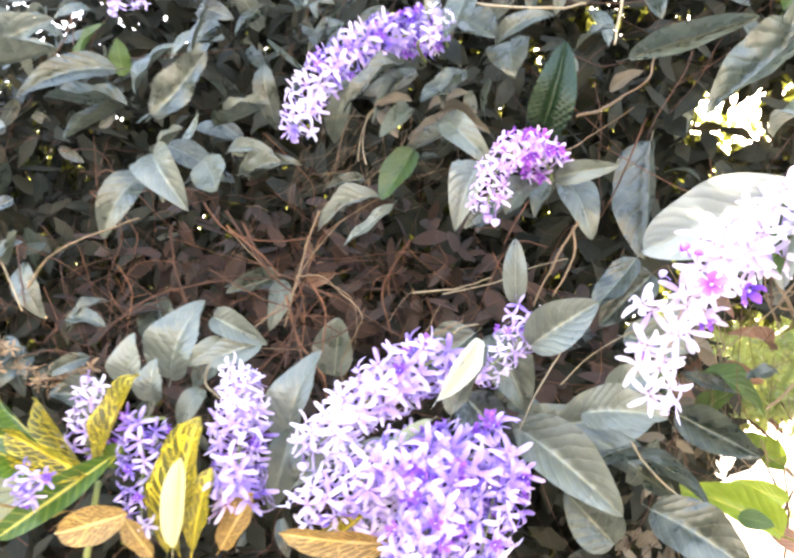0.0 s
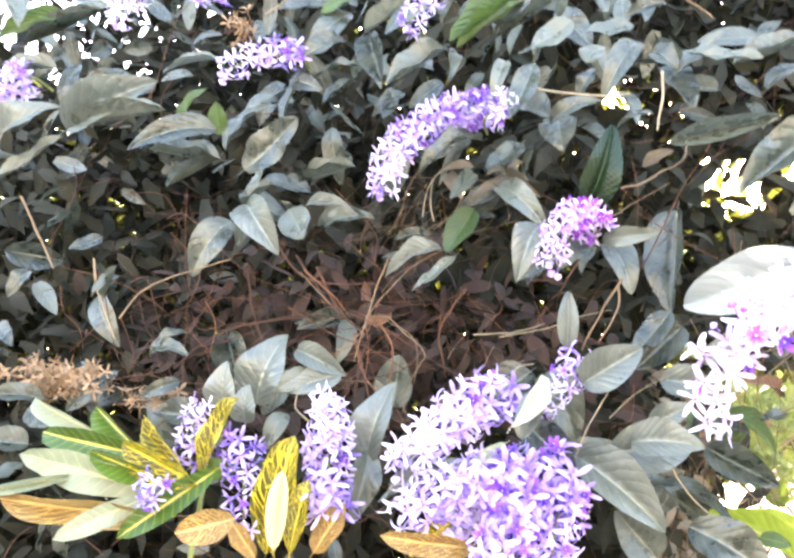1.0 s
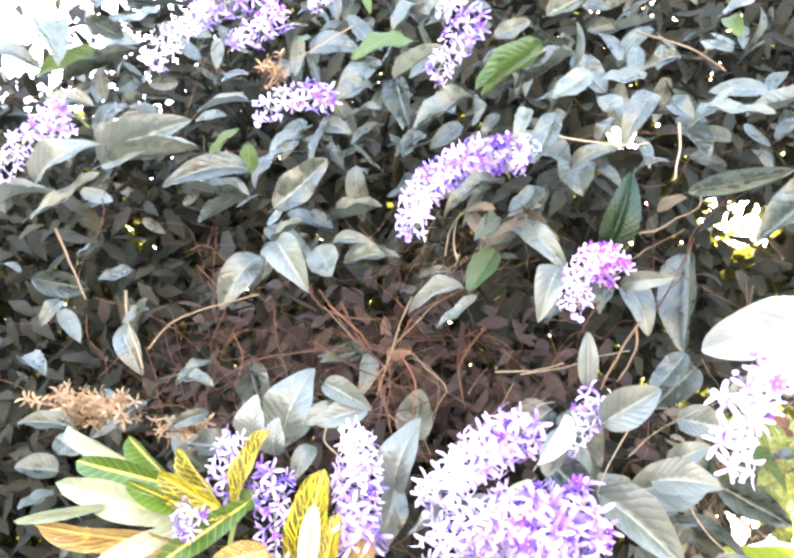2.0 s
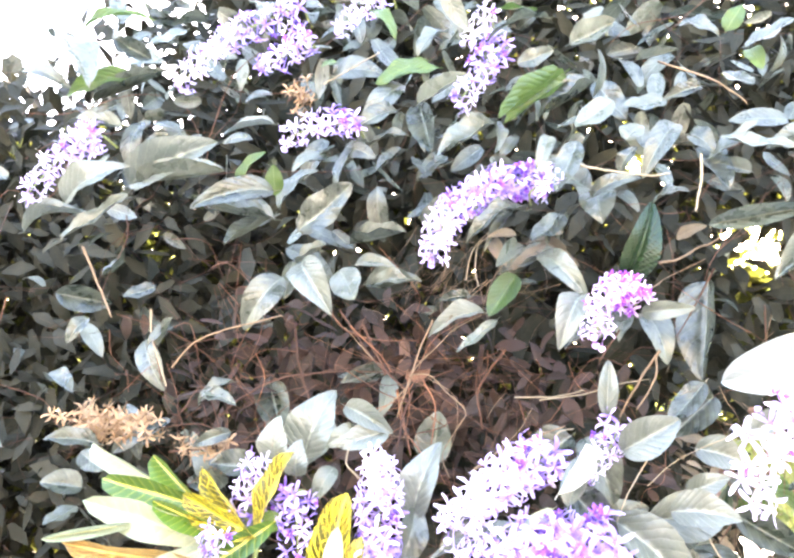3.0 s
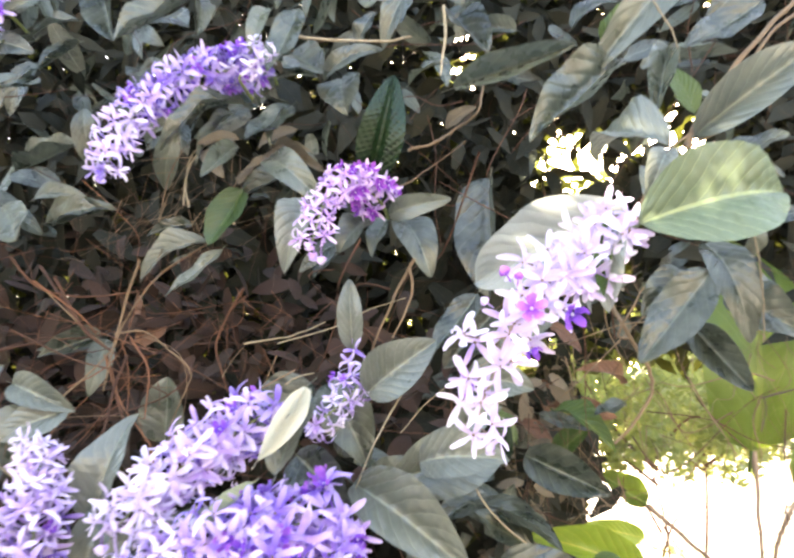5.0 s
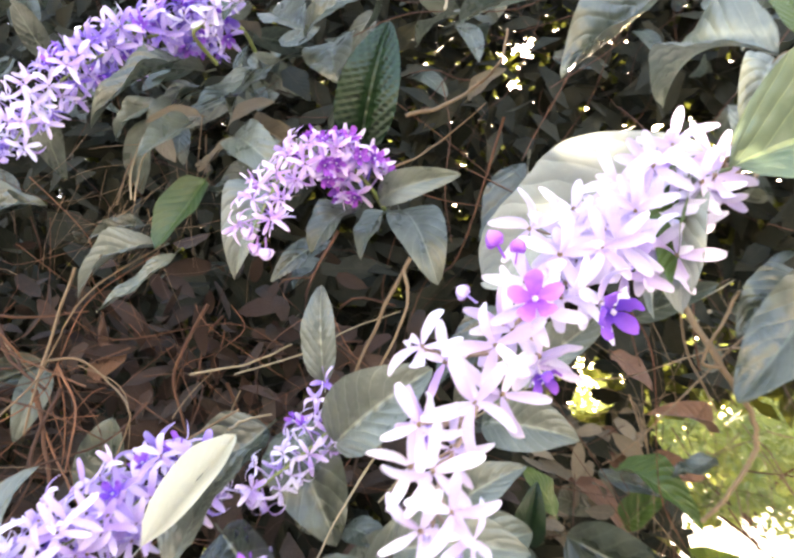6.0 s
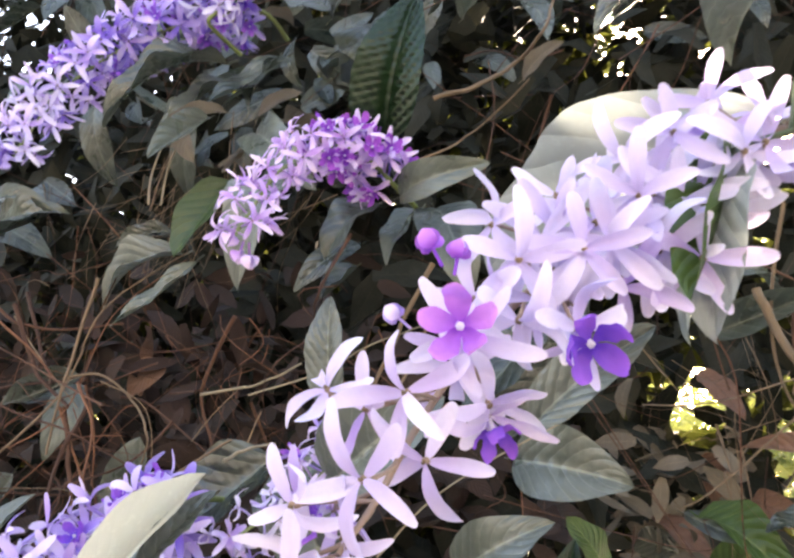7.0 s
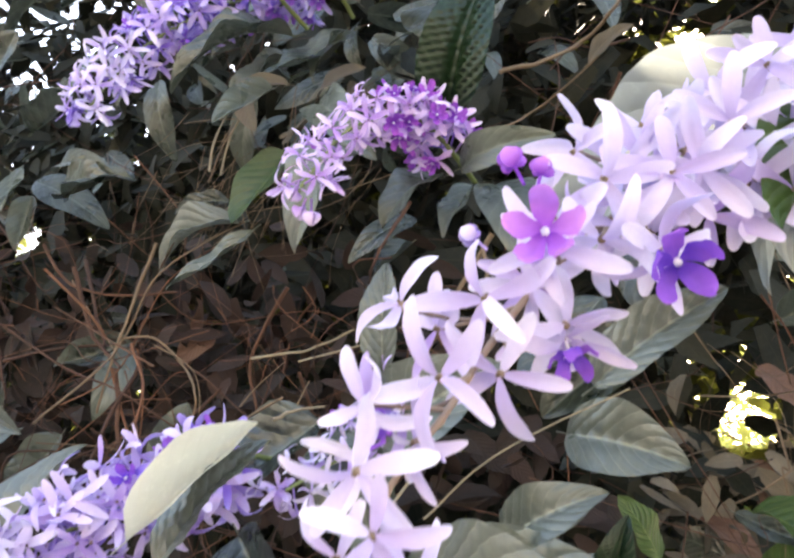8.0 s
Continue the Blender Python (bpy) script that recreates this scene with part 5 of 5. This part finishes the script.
raceme([(-0.372, 1.041, 2.217), (-0.391, 1.004, 2.157), (-0.427, 0.969, 2.108)], 22, 0.90, "violet")
raceme([(-0.247, 1.094, 2.346), (-0.291, 1.057, 2.280), (-0.316, 1.019, 2.207)], 20, 0.90, "lilac")
raceme([(-0.667, 0.954, 1.963), (-0.698, 0.918, 1.912), (-0.723, 0.877, 1.810)], 30, 1.00, "lilac")
raceme([(-0.292, 0.843, 1.386), (-0.298, 0.811, 1.372)], 8, 0.80, "violet")
raceme([(0.048, 1.012, 1.944), (0.065, 1.004, 1.963), (0.083, 0.995, 1.975)], 7, 0.95, "white")


def dried_cluster(centre, size, count, seed, label):
    r = random.Random(seed)
    root = thing("dried_flower_cluster", label, "flower", centre)
    bm = bmesh.new()
    tube(bm, [(-size[0], 0.01, -0.01), (0, 0, 0), (size[0] * 0.9, 0.01, 0.01)], 0.002, 5, 0.5)
    part("stalk", mesh_of("stalk", bm, MAT["bark"]), root)
    for k in range(count):
        p = Vector((r.gauss(0, 0.45) * size[0], r.gauss(0, 0.5) * size[1], r.gauss(0, 0.5) * size[2]))
        d = Vector((r.gauss(0, 0.7), r.gauss(-0.6, 0.5), r.gauss(0.4, 0.6))).normalized()
        m = Matrix.Translation(p) @ d.to_track_quat("Z", "Y").to_matrix().to_4x4() @ Matrix.Rotation(r.uniform(0, 6), 4, "Z") @ Matrix.Scale(r.uniform(0.55, 0.85), 4)
        part("flower", star_mesh("dried", r.randrange(4)), root, m)
    return root


dried_cluster((-0.582, 1.046, 1.500), (0.085, 0.03, 0.028), 100, 3, "withered brown flower cluster lying on the leaves")
dried_cluster((-0.348, 0.986, 2.077), (0.022, 0.018, 0.032), 16, 4, "small withered orange-brown flower cluster")
dried_cluster((-0.427, 1.033, 1.479), (0.05, 0.02, 0.035), 18, 5, "loose withered brown flowers under the hedge")

# ---- yellow-veined croton shrubs in front of the hedge ----
owner = thing("croton_shrub", "croton shrub with yellow-netted and green long leaves", "shrub", (-0.258, 0.892, 0.0), "croton shrubs")
stem([(-0.258, 0.892, -0.05), (-0.278, 0.902, 0.689), (-0.258, 0.892, 1.378)], 0.009, "green")
leaf((-0.419, 0.947, 1.424), (-0.574, 0.962, 1.466), 0.030, "k_pale", -18)
leaf((-0.355, 0.925, 1.405), (-0.460, 0.952, 1.465), 0.039, "k_green", -18)
leaf((-0.328, 0.896, 1.411), (-0.519, 0.917, 1.423), 0.045, "k_green", -18)
leaf((-0.300, 0.872, 1.373), (-0.508, 0.864, 1.396), 0.054, "k_pale", -18)
leaf((-0.286, 0.863, 1.385), (-0.404, 0.861, 1.412), 0.032, "k_green", -18)
leaf((-0.274, 0.884, 1.393), (-0.363, 0.911, 1.463), 0.033, "k_net", -18)
leaf((-0.254, 0.863, 1.388), (-0.365, 0.867, 1.427), 0.046, "k_net", -18)
leaf((-0.263, 0.894, 1.393), (-0.238, 0.915, 1.501), 0.037, "k_net", -18)
leaf((-0.234, 0.875, 1.410), (-0.330, 0.826, 1.319), 0.041, "k_green", -18)
leaf((-0.276, 0.869, 1.347), (-0.512, 0.838, 1.341), 0.039, "k_tan", -18)
leaf((-0.315, 0.861, 1.367), (-0.400, 0.805, 1.311), 0.034, "k_pale", -18)
leaf((-0.422, 0.872, 1.380), (-0.535, 0.838, 1.345), 0.017, "k_pale", -18)
leaf((-0.195, 0.850, 1.356), (-0.254, 0.817, 1.335), 0.046, "k_tan", -18)
leaf((-0.250, 0.894, 1.395), (-0.234, 0.896, 1.418), 0.039, "k_green", -18)
owner = thing("croton_shrub", "croton shrub with golden leaves netted in dark green", "shrub", (-0.129, 0.904, 0.0), "croton shrubs")
stem([(-0.129, 0.904, -0.05), (-0.109, 0.914, 0.651), (-0.129, 0.904, 1.302)], 0.008, "green")
leaf((-0.162, 0.885, 1.314), (-0.150, 0.901, 1.459), 0.060, "k_net", 0)
leaf((-0.147, 0.866, 1.323), (-0.148, 0.866, 1.418), 0.030, "k_cream", 10)
leaf((-0.128, 0.871, 1.321), (-0.117, 0.870, 1.410), 0.034, "k_net", -10)
leaf((-0.155, 0.895, 1.313), (-0.182, 0.893, 1.385), 0.039, "k_net", -18)
leaf((-0.102, 0.886, 1.323), (-0.067, 0.873, 1.387), 0.044, "k_tan", -18)
leaf((-0.168, 0.865, 1.312), (-0.200, 0.849, 1.353), 0.031, "k_tan", -18)
leaf((0.099, 0.830, 1.363), (-0.007, 0.790, 1.367), 0.031, "k_tan", -18)
leaf((0.023, 0.828, 1.344), (0.067, 0.813, 1.390), 0.024, "k_net", -18)


# ---- broad-leaved plant in the gap ----
owner = thing("broad_leaved_plant", "plant with large backlit yellow-green leaves on long stalks", "plant", (0.798, 1.402, 0.0))
stem([(0.798, 1.402, -0.05), (0.818, 1.402, 0.626), (0.780, 1.400, 1.304)], 0.008, "green")
leaf((0.777, 1.405, 1.501), (0.795, 1.390, 1.853), 0.196, "broad", 4)
leaf((0.848, 1.415, 1.437), (0.970, 1.410, 1.600), 0.085, "broad", -12)
leaf((0.628, 1.470, 1.414), (0.556, 1.470, 1.460), 0.048, "broad", 10)
leaf((0.683, 1.360, 1.270), (0.747, 1.370, 1.346), 0.086, "broad")
leaf((0.637, 1.330, 1.282), (0.689, 1.340, 1.323), 0.057, "lime")
leaf((0.816, 1.360, 1.282), (0.864, 1.340, 1.313), 0.057, "broad")
stem([(0.782, 1.405, 1.501), (0.780, 1.404, 1.404), (0.780, 1.400, 1.304)], 0.0070, "stalk")
stem([(0.846, 1.415, 1.432), (0.809, 1.409, 1.365), (0.787, 1.400, 1.307)], 0.0075, "stalk")
stem([(0.630, 1.470, 1.413), (0.692, 1.450, 1.353), (0.745, 1.420, 1.304), (0.779, 1.405, 1.273)], 0.0065, "stalk")
stem([(0.684, 1.360, 1.328), (0.764, 1.360, 1.307), (0.830, 1.350, 1.307), (0.921, 1.350, 1.355)], 0.0050, "twig")
